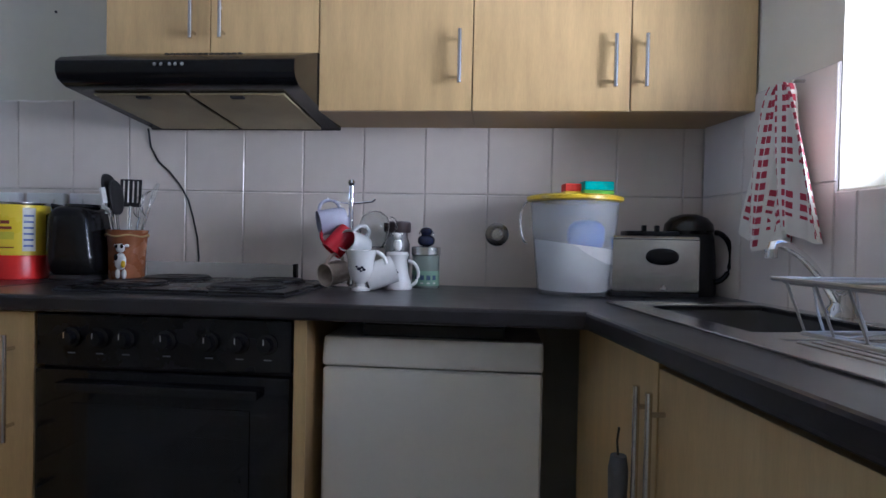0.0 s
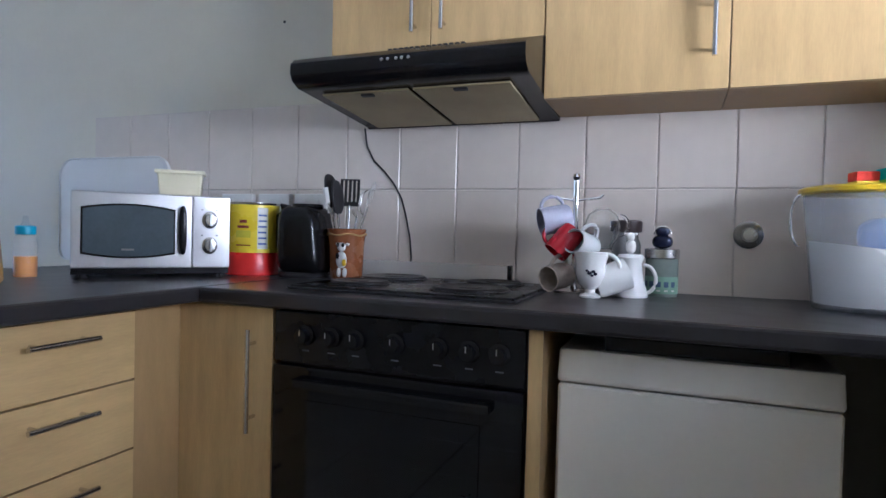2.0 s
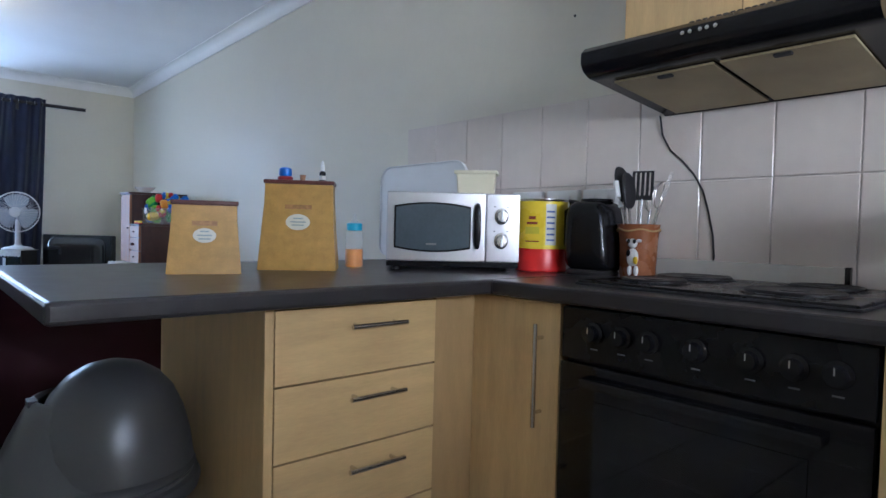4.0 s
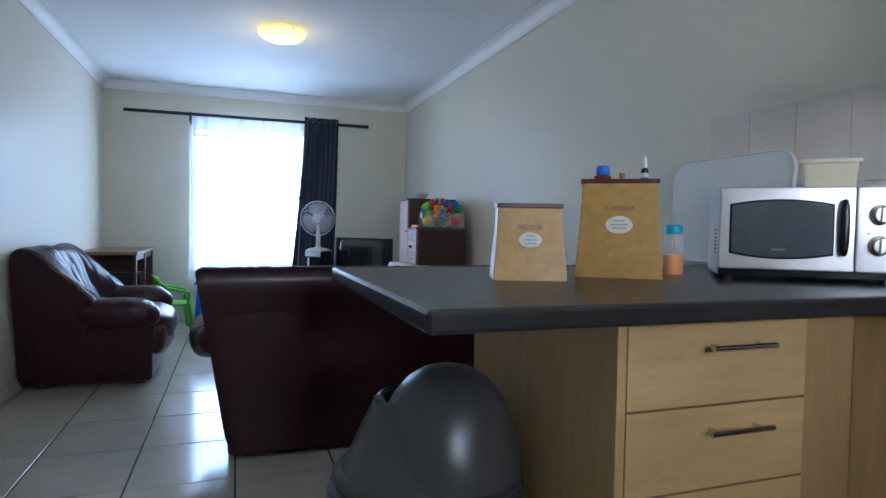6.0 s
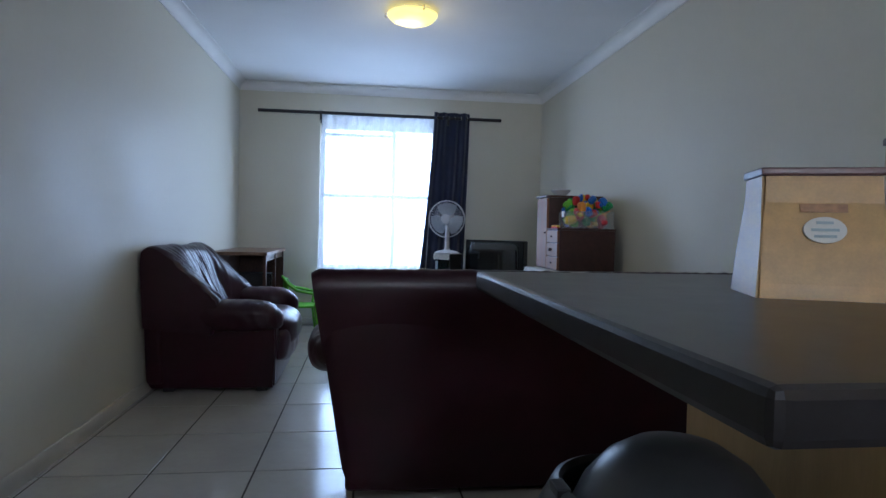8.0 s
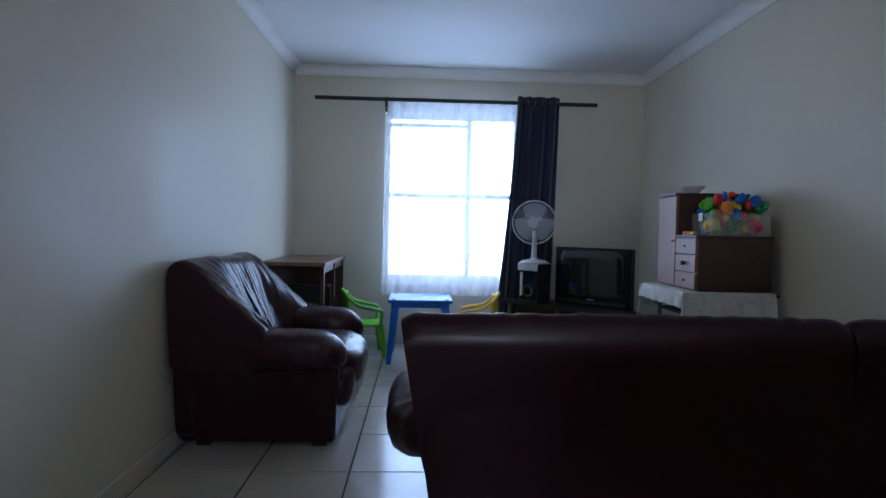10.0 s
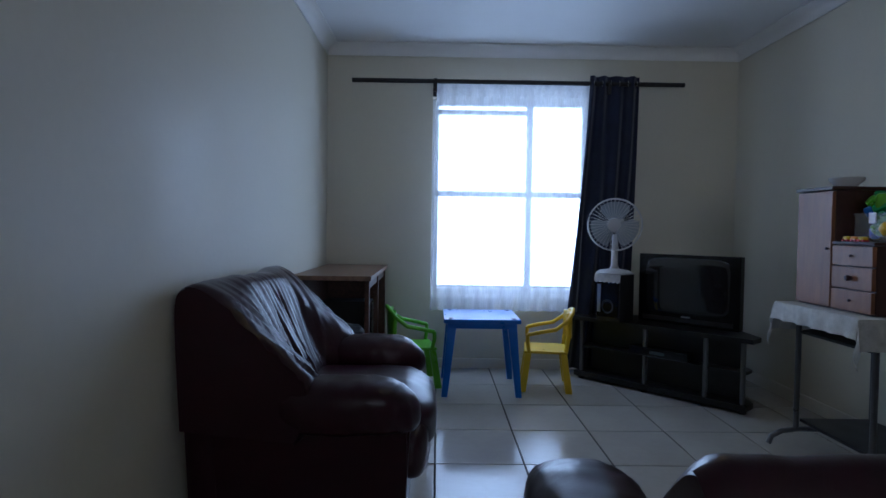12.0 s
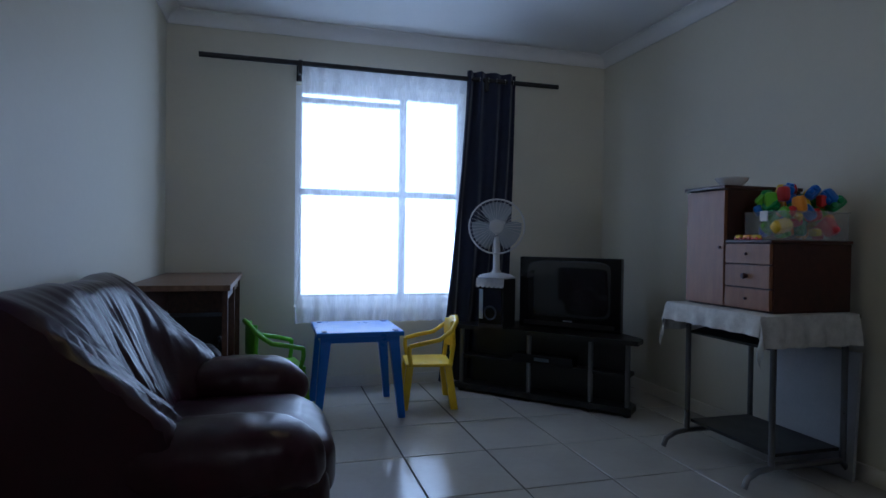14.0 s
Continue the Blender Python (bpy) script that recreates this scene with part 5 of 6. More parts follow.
x, y = on_canister(-0.045, 0.0)
ty = thing("toy_figure", x, y, tz, 30, "small blue and dark red plastic toy on the canister", "toy")
part("foot", pillow(0, 0, 0.007, 0.044, 0.034, 0.014, 3, 5), mat("maroon_plastic", (0.22, 0.02, 0.03), 0.35), ty, "", True)
part("cap", lathe([(0, 0.013), (0.016, 0.013), (0.019, 0.018), (0.018, 0.034), (0.013, 0.038), (0, 0.039)], 18), M_BLUE, ty, "", True)
x, y = on_canister(0.005, -0.005)
ck = tagged(part("cork_stopper", moved(lathe([(0, 0), (0.007, 0), (0.009, 0.018), (0, 0.018)], 14), pose(x, y, tz)), mat("cork", (0.30, 0.17, 0.09), 0.8, var=0.2, scale=60), None, "", True), "small brown cork stopper on the canister", "stopper")
x, y = on_canister(0.062, -0.005)
dp = thing("dropper_bottle", x, y, tz, 0, "tiny dark dropper bottle with a white cap", "bottle")
part("bottle", lathe([(0, 0), (0.0095, 0), (0.0095, 0.026), (0.005, 0.031), (0, 0.031)], 16), M_BLACKPLASTIC, dp, "", True)
part("label", lathe([(0.0098, 0.005), (0.0098, 0.017)], 16), M_PAPER, dp, "", True)
part("cap", lathe([(0.006, 0.031), (0.006, 0.045), (0.003, 0.058), (0, 0.062)], 12), M_WHITE, dp, "", True)

# ---- swing bin ----
bn = thing("swing_bin", -1.49, 0.848, 0, 0, "dark bin with a metallic grey domed swing lid", "bin")
part("body", lathe([(0, 0), (0.16, 0), (0.165, 0.01), (0.198, 0.44), (0, 0.44)], 36), M_BINBODY, bn, "", True)
part("rim", lathe([(0.200, 0.405), (0.230, 0.408), (0.234, 0.424), (0.228, 0.440), (0.218, 0.444), (0.216, 0.452), (0.222, 0.460), (0.214, 0.474), (0.200, 0.480)], 48), M_BINLID, bn, "", True)
part("hood", lathe([(0.200, 0.478), (0.190, 0.492), (0.165, 0.552), (0.137, 0.610), (0.123, 0.636), (0.114, 0.640), (0.110, 0.630), (0.125, 0.600), (0.150, 0.550), (0.176, 0.492)], 56), M_BINLID, bn, "metallic grey conical hood", True)
part("flap", moved(lathe([(0.172, 0.480), (0.164, 0.540), (0.148, 0.600), (0.126, 0.648), (0.096, 0.684), (0.060, 0.707), (0.027, 0.716), (0, 0.718)], 56), pose(0.040, 0.034, 0)), M_BINLID, bn, "domed swing flap", True)
part("hinge", box(-0.02, 0.02, -0.128, -0.108, 0.628, 0.642, 0.003), M_BINBODY, bn)

# ---- curtain, net and rod ----
rodt = thing("curtain_rod", -6.71, 0.59, 2.131, 0, "black curtain rod over the window", "curtain rod")
part("rod", tube([(0, -1.21, 0), (0, 1.21, 0)], 0.016, 14), M_BLACKMATT, rodt, "", True)
for y in (-0.605, 0.66):
    part("bracket", box(-0.168, 0.010, y - 0.010, y + 0.010, -0.036, -0.016, 0.003), M_BLACKMATT, rodt)
    part("bracket_plate", box(-0.168, -0.160, y - 0.018, y + 0.018, -0.075, 0.03, 0.003), M_BLACKMATT, rodt)
    part("bracket_cup", box(-0.010, 0.021, y - 0.012, y + 0.012, -0.075, 0.018, 0.004), M_BLACKMATT, rodt)


def drape(name, material, pts_top, pts_bot, z1, z0, folds, amp, nv, parent, seed=0.0, x_of=None):
    NU = folds * 12
    b = bmesh.new()
    grid = []
    for j in range(nv + 1):
        t = j / nv
        row = []
        for i in range(NU + 1):
            s = i / NU
            ya = pts_top[0] + (pts_top[1] - pts_top[0]) * s
            yb = pts_bot[0] + (pts_bot[1] - pts_bot[0]) * s
            y = ya + (yb - ya) * (t ** 1.3)
            x = amp * (0.6 + 0.5 * t) * math.sin(2 * math.pi * folds * s + seed + 0.8 * math.sin(3 * t + s * 5)) + 0.2 * amp * math.sin(31 * s + 5 * t)
            z = z1 + (z0 - z1) * t
            row.append(b.verts.new((x, y, z)))
        grid.append(row)
    for j in range(nv):
        for i in range(NU):
            b.faces.new((grid[j][i], grid[j][i + 1], grid[j + 1][i + 1], grid[j + 1][i]))
    return part(name, b, material, parent, "", True)


M_NAVY = mat("navy_curtain_cloth", (0.012, 0.017, 0.045), 0.85, var=0.25, scale=8, fine=300, bump=0.15, sheen=0.3)
cu = thing("curtain", -6.71, 1.28, 2.131, 0, "dark navy eyelet curtain drawn aside at the window", "curtain")
drape("cloth", M_NAVY, (-0.17, 0.195), (-0.35, 0.13), 0.055, -2.09, 4, 0.030, 26, cu)
for k in range(6):
    y = -0.145 + k * 0.062
    part("eyelet", moved(tube(arc(lambda a: (0.023 * math.cos(a), 0, 0.023 * math.sin(a)), 0, 2 * math.pi, 18)[:-1], 0.003, 6, closed=True), pose(0, y, 0)), M_STEEL, cu)
net = bpy.data.materials.new("white_net_voile")
net.use_nodes = True
nn, ll = net.node_tree.nodes, net.node_tree.links
for q in list(nn):
    nn.remove(q)
out, mx1, mx2 = nn.new("ShaderNodeOutputMaterial"), nn.new("ShaderNodeMixShader"), nn.new("ShaderNodeMixShader")
tr, tl, df = nn.new("ShaderNodeBsdfTransparent"), nn.new("ShaderNodeBsdfTranslucent"), nn.new("ShaderNodeBsdfDiffuse")
tl.inputs[0].default_value = df.inputs[0].default_value = (0.80, 0.82, 0.86, 1)
nt = nn.new("ShaderNodeTexNoise")
nt.inputs["Scale"].default_value = 30
mr = nn.new("ShaderNodeMapRange")
mr.inputs[3].default_value, mr.inputs[4].default_value = 0.26, 0.52
ll.new(nt.outputs[0], mr.inputs[0])
mx1.inputs[0].default_value = 0.5
ll.new(tl.outputs[0], mx1.inputs[1])
ll.new(df.outputs[0], mx1.inputs[2])
ll.new(mr.outputs[0], mx2.inputs[0])
ll.new(tr.outputs[0], mx2.inputs[1])
ll.new(mx1.outputs[0], mx2.inputs[2])
ll.new(mx2.outputs[0], out.inputs[0])
nc = thing("net_curtain", -6.725, 0.55, 2.131, 0, "thin white net curtain over the window", "curtain")
drape("voile", net, (-0.555, 0.56), (-0.585, 0.50), -0.012, -1.67, 11, 0.016, 20, nc, 1.0)
drape("hem", net, (-0.555, 0.56), (-0.556, 0.555), -0.010, -0.105, 11, 0.016, 3, nc, 1.0).location.x = 0.003

# ---- desk and what is under it ----
dk2 = thing("desk", -6.30, -0.59, 0, 0, "worn dark brown desk in the corner", "desk")
part("tabletop", box(-0.56, 0.56, -0.228, 0.228, 0.755, 0.782, 0.003), M_DESKTOP, dk2)
part("end_panel", box(-0.525, -0.505, -0.222, 0.215, 0, 0.754), M_DARKWOOD, dk2)
for x, y in ((0.495, -0.205), (0.495, 0.200), (-0.02, 0.200)):
    part("leg", box(x - 0.02, x + 0.02, y - 0.013, y + 0.013, 0, 0.754, 0.002), M_DARKWOOD, dk2)
part("back_board", box(-0.50, 0.47, -0.222, -0.208, 0.20, 0.754), M_DARKWOOD, dk2)
part("shelf", box(-0.50, 0.49, -0.205, 0.185, 0.135, 0.155), M_DARKWOOD, dk2)
part("apron", box(-0.50, 0.475, 0.190, 0.205, 0.70, 0.754), M_DARKWOOD, dk2)
pc = thing("computer_tower", -6.50, -0.60, 0.156, 0, "dark computer tower under the desk", "computer")
part("case", box(-0.10, 0.10, -0.17, 0.16, 0, 0.40, 0.006), M_BLACKMATT, pc)
part("front", box(-0.098, 0.098, 0.161, 0.172, 0.005, 0.395, 0.006), M_BLACKPLASTIC, pc)
bag = thing("backpack", -6.05, -0.53, 0.156, 15, "dark stuffed bag under the desk", "bag")
part("sack", pillow(0, 0, 0.15, 0.26, 0.22, 0.30, 2.8, 12, 0.02, 9), M_BLACKMATT, bag, "", True)
part("strap", tube(arc(lambda a: (0.07 * math.cos(a), 0.10, 0.27 + 0.06 * math.sin(a)), 0, math.pi, 10), 0.008, 8), M_BLACKMATT, bag)
shoes = thing("cloth_bundle", -6.55, -0.50, 0, 0, "grey cloth bundle on the floor under the desk", "cloth")
part("bundle", pillow(0, 0, 0.06, 0.24, 0.18, 0.12, 2.5, 10, 0.02, 9), mat("grey_cloth", (0.10, 0.10, 0.11), 0.9, var=0.3, scale=20, bump=0.2), shoes, "", True)

# ---- children's table and chairs ----
kt = thing("childrens_table", -6.315, 0.305, 0, 0, "small blue plastic table for children", "table")
part("tabletop", box(-0.245, 0.245, -0.245, 0.245, 0.465, 0.492, 0.010, 3), M_BLUE, kt, "", True)
part("skirt", box(-0.222, 0.222, -0.222, 0.222, 0.430, 0.464, 0.004), M_BLUE, kt)
for sx in (-1, 1):
    for sy in (-1, 1):
        b = box(-0.030, 0.030, -0.030, 0.030, 0, 0.464, 0.008)
        for v in b.verts:
            k = v.co.z / 0.464
            v.co.x, v.co.y = v.co.x * (0.62 + 0.38 * k) + sx * (0.235 - 0.045 * k), v.co.y * (0.62 + 0.38 * k) + sy * (0.235 - 0.045 * k)
        part("leg", b, M_BLUE, kt, "", True)
for sx, sy in ((1, -1), (-1, 1), (-1, -1), (1, 1)):
    part("corner_cap", box(sx * 0.200 - 0.022, sx * 0.200 + 0.022, sy * 0.200 - 0.014, sy * 0.200 + 0.014, 0.4925, 0.497, 0.002), mat("dark_blue_plastic", (0.01, 0.05, 0.25), 0.35), kt)


def kid_chair(x, y, rz, material, label):
    """A tub chair in one colour of plastic; it faces +y."""
    c = thing("childrens_chair", x, y, 0, rz, label, "chair", "children's chairs")
    part("seat", box(-0.155, 0.155, -0.13, 0.15, 0.250, 0.268, 0.008, 3), material, c, "", True)
    for sx in (-1, 1):
        for sy in (-1, 1):
            b = box(-0.022, 0.022, -0.022, 0.022, 0, 0.250, 0.006)
            for v in b.verts:
                k = v.co.z / 0.25
                v.co.x += sx * (0.165 - 0.035 * k)
                v.co.y += 0.01 + sy * (0.150 - 0.035 * k)
            part("leg", b, material, c, "", True)
    pts = [(-0.165, 0.13, 0.375), (-0.172, 0.05, 0.395), (-0.172, -0.05, 0.415), (-0.155, -0.125, 0.47), (-0.10, -0.160, 0.515), (0, -0.172, 0.53), (0.10, -0.160, 0.515), (0.155, -0.125, 0.47), (0.172, -0.05, 0.415), (0.172, 0.05, 0.395), (0.165, 0.13, 0.375)]
    part("arm_rail", tube(pts, 0.014, 10), material, c, "", True)
    for sx in (-1, 1):
        part("arm_post", tube([(sx * 0.150, 0.12, 0.262), (sx * 0.166, 0.132, 0.33), (sx * 0.165, 0.13, 0.378)], 0.013, 8), material, c, "", True)
        part("back_post", tube([(sx * 0.135, -0.12, 0.262), (sx * 0.150, -0.135, 0.38), (sx * 0.150, -0.128, 0.468)], 0.014, 8), material, c, "", True)
    b = bmesh.new()
    rows = []
    for z, k in ((0.34, 0.92), (0.42, 0.97), (0.515, 0.80)):
        rows.append([b.verts.new((0.145 * k * math.sin(a), -0.095 - 0.072 * math.cos(a), z + 0.0)) for a in [(-1.2 + 2.4 * i / 12) for i in range(13)]])
    for p, q in zip(rows, rows[1:]):
        for i in range(12):
            b.faces.new((p[i], p[i + 1], q[i + 1], q[i]))
    o = part("backrest", b, material, c, "", True)
    m = o.modifiers.new("thick", "SOLIDIFY")
    m.thickness = 0.008
    return c


kid_chair(-6.42, -0.155, 10, M_GREEN, "small lime green plastic armchair for children")
kid_chair(-6.36, 0.765, 172, M_YELLOW, "small yellow plastic armchair for children")

# ---- television corner ----
M_GREYTUBE = mat("grey_metal_tube", (0.20, 0.20, 0.21), 0.32, 0.85, var=0.1, scale=10, bump=0.01)
A = math.degrees(math.atan2(0.795, 0.88))
ts = thing("television_stand", -6.18, 1.41, 0, A, "black television stand with grey posts in the corner", "television stand")
M_TVBLACK = mat("black_ash_board", (0.010, 0.0095, 0.010), 0.40, var=0.3, scale=8, bump=0.03)


def shelf_poly(z0, z1, w, d0, d1, y0=0.0):
    """A shelf that narrows towards the corner behind it."""
    b = bmesh.new()
    pts = [(-w, y0), (w, y0), (w, y0 + d0), (w * 0.35, y0 + d1), (-w * 0.35, y0 + d1), (-w, y0 + d0)]
    lo, hi = [b.verts.new((x, y, z0)) for x, y in pts], [b.verts.new((x, y, z1)) for x, y in pts]
    for i in range(6):
        b.faces.new((lo[i], lo[(i + 1) % 6], hi[(i + 1) % 6], hi[i]))
    b.faces.new(hi)
    b.faces.new(list(reversed(lo)))
    return b


part("bottom_shelf", shelf_poly(0.02, 0.055, 0.59, 0.12, 0.50), M_TVBLACK, ts)
part("middle_shelf", shelf_poly(0.225, 0.243, 0.57, 0.12, 0.48, 0.03), M_TVBLACK, ts)
part("top_shelf", shelf_poly(0.420, 0.447, 0.625, 0.12, 0.50), M_TVBLACK, ts)
part("back_panel", box(-0.52, 0.52, 0.13, 0.142, 0.056, 0.419), M_TVBLACK, ts)
for x in (-0.55, -0.06, 0.34, 0.56):
    part("post", tube([(x, 0.035, 0.056), (x, 0.035, 0.419)], 0.015, 12), M_GREYTUBE, ts, "grey metal post", True)
    part("post_foot", moved(lathe([(0, 0), (0.022, 0), (0.022, 0.02), (0, 0.02)], 12), pose(x, 0.035, 0)), M_BLACKMATT, ts)
dvd = thing("video_player", -6.17, 1.45, 0.244, A, "flat black video player on the stand's shelf", "player")
part("case", box(-0.20, 0.20, -0.01, 0.085, 0, 0.055, 0.004), M_BLACKPLASTIC, dvd)
part("display", box(-0.05, 0.05, -0.012, -0.0102, 0.018, 0.038), M_MWGLASS, dvd)
tv = thing("television", -6.215, 1.645, 0.448, 43, "black tube television standing in the corner", "television")
part("bezel", box(-0.335, 0.335, 0.0, 0.07, 0.0, 0.462, 0.012, 3), M_BLACKPLASTIC, tv, "", True)
b = bmesh.new()
rows = [[b.verts.new((sx * w, y, z0 if sz < 0 else z1)) for sx, sz in ((-1, -1), (1, -1), (1, 1), (-1, 1))] for w, y, z0, z1 in ((0.31, 0.07, 0.012, 0.445), (0.27, 0.16, 0.02, 0.42), (0.15, 0.32, 0.06, 0.33))]
for p, q in zip(rows, rows[1:]):
    for i in range(4):
        b.faces.new((p[i], p[(i + 1) % 4], q[(i + 1) % 4], q[i]))
b.faces.new(rows[-1])
part("tube_housing", b, M_BLACKMATT, tv)
b = pillow(0, 0.002, 0.255, 0.56, 0.030, 0.375, 7, 10)
part("screen", b, mat("dark_tube_glass", (0.016, 0.017, 0.018), 0.07, var=0.1, bump=0, coat=0.6), tv, "dark glass screen", True)
part("speaker_strip", box(-0.30, 0.30, -0.004, -0.0005, 0.018, 0.046, 0.001), M_BLACKMATT, tv)
part("logo_bar", box(-0.03, 0.03, -0.003, -0.0005, 0.050, 0.058), M_SILVER, tv)
sk = thing("loudspeaker", -6.42, 1.235, 0.448, A, "black and silver loudspeaker box under the fan", "loudspeaker")
part("cabinet", box(-0.09, 0.09, -0.075, 0.10, 0, 0.318, 0.004), M_BLACKMATT, sk)
part("front", box(-0.080, 0.080, -0.084, -0.076, 0.03, 0.29, 0.003), M_BLACKPLASTIC, sk)
part("trim_strip", box(-0.078, -0.052, -0.088, -0.0845, 0.06, 0.25, 0.001), M_SILVER, sk)
part("cone", moved(lathe([(0.048, 0.0), (0.045, 0.003), (0.02, -0.006), (0, -0.002)], 20), pose(0, -0.0845, 0.10, 90)), M_BLACKMATT, sk, "", True)
M_LACE = mat("white_lace", (0.66, 0.65, 0.62), 0.85, var=0.15, scale=30, fine=220, bump=0.3)
dl = thing("doily", -6.42, 1.235, 0.7665, A, "white lace doily under the fan", "doily")
part("cloth", box(-0.10, 0.10, -0.09, 0.11, 0, 0.003), M_LACE, dl)
b = bmesh.new()
hang = [[], []]
for i in range(25):
    x = -0.10 + 0.2 * i / 24
    hang[0].append(b.verts.new((x, -0.0905, 0.003)))
    hang[1].append(b.verts.new((x, -0.096, -0.045 - 0.012 * abs(math.sin(i * 0.8)))))
for i in range(24):
    b.faces.new((hang[0][i], hang[0][i + 1], hang[1][i + 1], hang[1][i]))
part("lace_edge", b, M_LACE, dl)

fan = thing("desk_fan", -6.40, 1.225, 0.770, 66, "white desk fan with a wire cage, standing still", "fan")
M_FANW = mat("fan_white_plastic", (0.55, 0.55, 0.56), 0.35, var=0.04, scale=10, bump=0.01)
part("base", lathe([(0, 0), (0.11, 0), (0.112, 0.008), (0.09, 0.022), (0.03, 0.034), (0.024, 0.05), (0, 0.05)], 32), M_FANW, fan, "", True)
part("neck", tube([(0, 0, 0.04), (0, 0, 0.20), (0, 0.01, 0.25)], [0.022, 0.018, 0.02], 14), M_FANW, fan, "", True)
part("motor", pillow(0, 0.06, 0.315, 0.10, 0.13, 0.10, 2.6, 8), M_FANW, fan, "", True)
cage = part("cage_ring", tube(arc(lambda a: (0.165 * math.cos(a), -0.03, 0.315 + 0.165 * math.sin(a)), 0, 2 * math.pi, 48)[:-1], 0.005, 8, closed=True), M_FANW, fan, "", True)
part("hub_badge", moved(lathe([(0, 0.006), (0.038, 0.004), (0.042, 0), (0, 0)], 28), pose(0, -0.062, 0.315, 90)), M_FANW, fan, "", True)
for k in range(40):
    a = 2 * math.pi * k / 40
    c, s = math.cos(a), math.sin(a)
    part("cage_wire", tube([(0.040 * c, -0.064, 0.315 + 0.040 * s), (0.09 * c, -0.062, 0.315 + 0.09 * s), (0.140 * c, -0.052, 0.315 + 0.140 * s), (0.165 * c, -0.03, 0.315 + 0.165 * s), (0.14 * c, 0.0, 0.315 + 0.14 * s), (0.05 * c, 0.015, 0.315 + 0.05 * s)], 0.0011, 4), M_FANW, fan)
M_BLADE = mat("pale_fan_blade", (0.50, 0.54, 0.60), 0.3, var=0.05, bump=0, alpha=0.55)
for k in range(3):
    b = bmesh.new()
    rows = []
    for j in range(8):
        r = 0.03 + 0.118 * j / 7
        hw = radians(44 - 6 * j / 7 + 8 * math.sin(math.pi * j / 7))
        rows.append([b.verts.new((r * math.cos(q), -0.024 + 0.014 * math.sin((q) / hw * 0.5), 0.315 + r * math.sin(q))) for q in [(-hw + 2 * hw * i / 6) for i in range(7)]])
    for p, q in zip(rows, rows[1:]):
        for i in range(6):
            b.faces.new((p[i], p[i + 1], q[i + 1], q[i]))
    bmesh.ops.rotate(b, cent=(0, 0, 0.315), matrix=Matrix.Rotation(radians(30 + 120 * k), 3, "Y"), verts=b.verts)
    part("blade", b, M_BLADE, fan, "", True)
fan.scale = (1.08, 1.08, 1.06)

# ---- sewing table, lace cloth and chest ----
st = thing("trolley_table", -5.00, 1.98, 0, 0, "metal framed table with a dark lower board", "table")
part("tabletop", box(-0.30, 0.27, -0.26, 0.27, 0.695, 0.715, 0.003), M_TVBLACK, st)
part("slanted_board", moved(box(-0.26, 0.23, -0.20, 0.20, -0.006, 0.006), pose(0, 0.03, 0.615, 12)), M_TVBLACK, st)
part("lower_board", box(-0.27, 0.24, -0.15, 0.20, 0.125, 0.140, 0.002), M_TVBLACK, st)
for x in (-0.275, 0.245):
    for y in (-0.165, 0.215):
        part("leg", tube([(x, y, 0.08), (x, y, 0.694)], 0.013, 12), M_GREYTUBE, st, "", True)
    part("foot_rail", tube([(x, 0.26, 0.013), (x, 0.235, 0.055), (x, 0.20, 0.085), (x, -0.16, 0.085), (x, -0.235, 0.075), (x, -0.285, 0.05), (x, -0.30, 0.013)], 0.013, 12), M_GREYTUBE, st, "", True)
lc = thing("lace_cloth", -5.00, 1.98, 0.7165, 0, "white lace cloth hanging over the table's edges", "tablecloth")
b = bmesh.new()
NX, NY = 40, 40
grid = []
for j in range(NY + 1):
    row = []
    for i in range(NX + 1):
        u, v = -0.46 + 0.88 * i / NX, -0.36 + 0.60 * j / NY
        x, y, z = u, v, 0.004
        ox, oy = max(0, u - 0.285, -0.315 - u), max(0, -0.275 - v)
        o = ox + oy
        if o > 0:
            x = min(max(u, -0.315), 0.285) + (0.10 * ox if u > 0 else -0.10 * ox) + 0.010 * math.sin(v * 60) * min(1, ox * 12)
            y = max(v, -0.275) - 0.10 * oy - 0.010 * math.sin(u * 55) * min(1, oy * 12)
            z = 0.004 - o * 0.98
        row.append(b.verts.new((x, y, z)))
    grid.append(row)
for j in range(NY):
    for i in range(NX):
        b.faces.new((grid[j][i], grid[j][i + 1], grid[j + 1][i + 1], grid[j + 1][i]))
part("cloth", b, M_LACE, lc, "", True)
bd = thing("leaning_board", -4.98, 2.215, 0, 0, "pale board leaning behind the table", "board")
part("board", moved(box(-0.20, 0.26, -0.008, 0.008, 0.0, 0.55, 0.003), pose(0, 0, 0.001, -3)), mat("pale_blue_board", (0.42, 0.43, 0.45), 0.6, var=0.1, scale=5), bd)

ch = thing("bedside_chest", -5.010, 2.0, 0.723, 0, "reddish wooden chest with one door and three drawers", "chest")
part("tall_body", box(-0.258, -0.004, -0.195, 0.215, 0.0, 0.535, 0.002), M_CHESTDARK, ch)
part("tall_top", box(-0.268, 0.004, -0.222, 0.220, 0.536, 0.552, 0.004), M_CHESTDARK, ch)
d = part("door", box(-0.256, -0.006, -0.213, -0.196, 0.008, 0.530, 0.003), M_CHESTWOOD, ch)
part("door_knob", moved(lathe([(0, 0), (0.004, 0), (0.007, 0.012), (0, 0.016)], 12), pose(-0.025, -0.213, 0.27, 90)), M_CHESTDARK, d, "", True)
part("low_body", box(-0.003, 0.258, -0.195, 0.215, 0.0, 0.290, 0.002), M_CHESTDARK, ch)
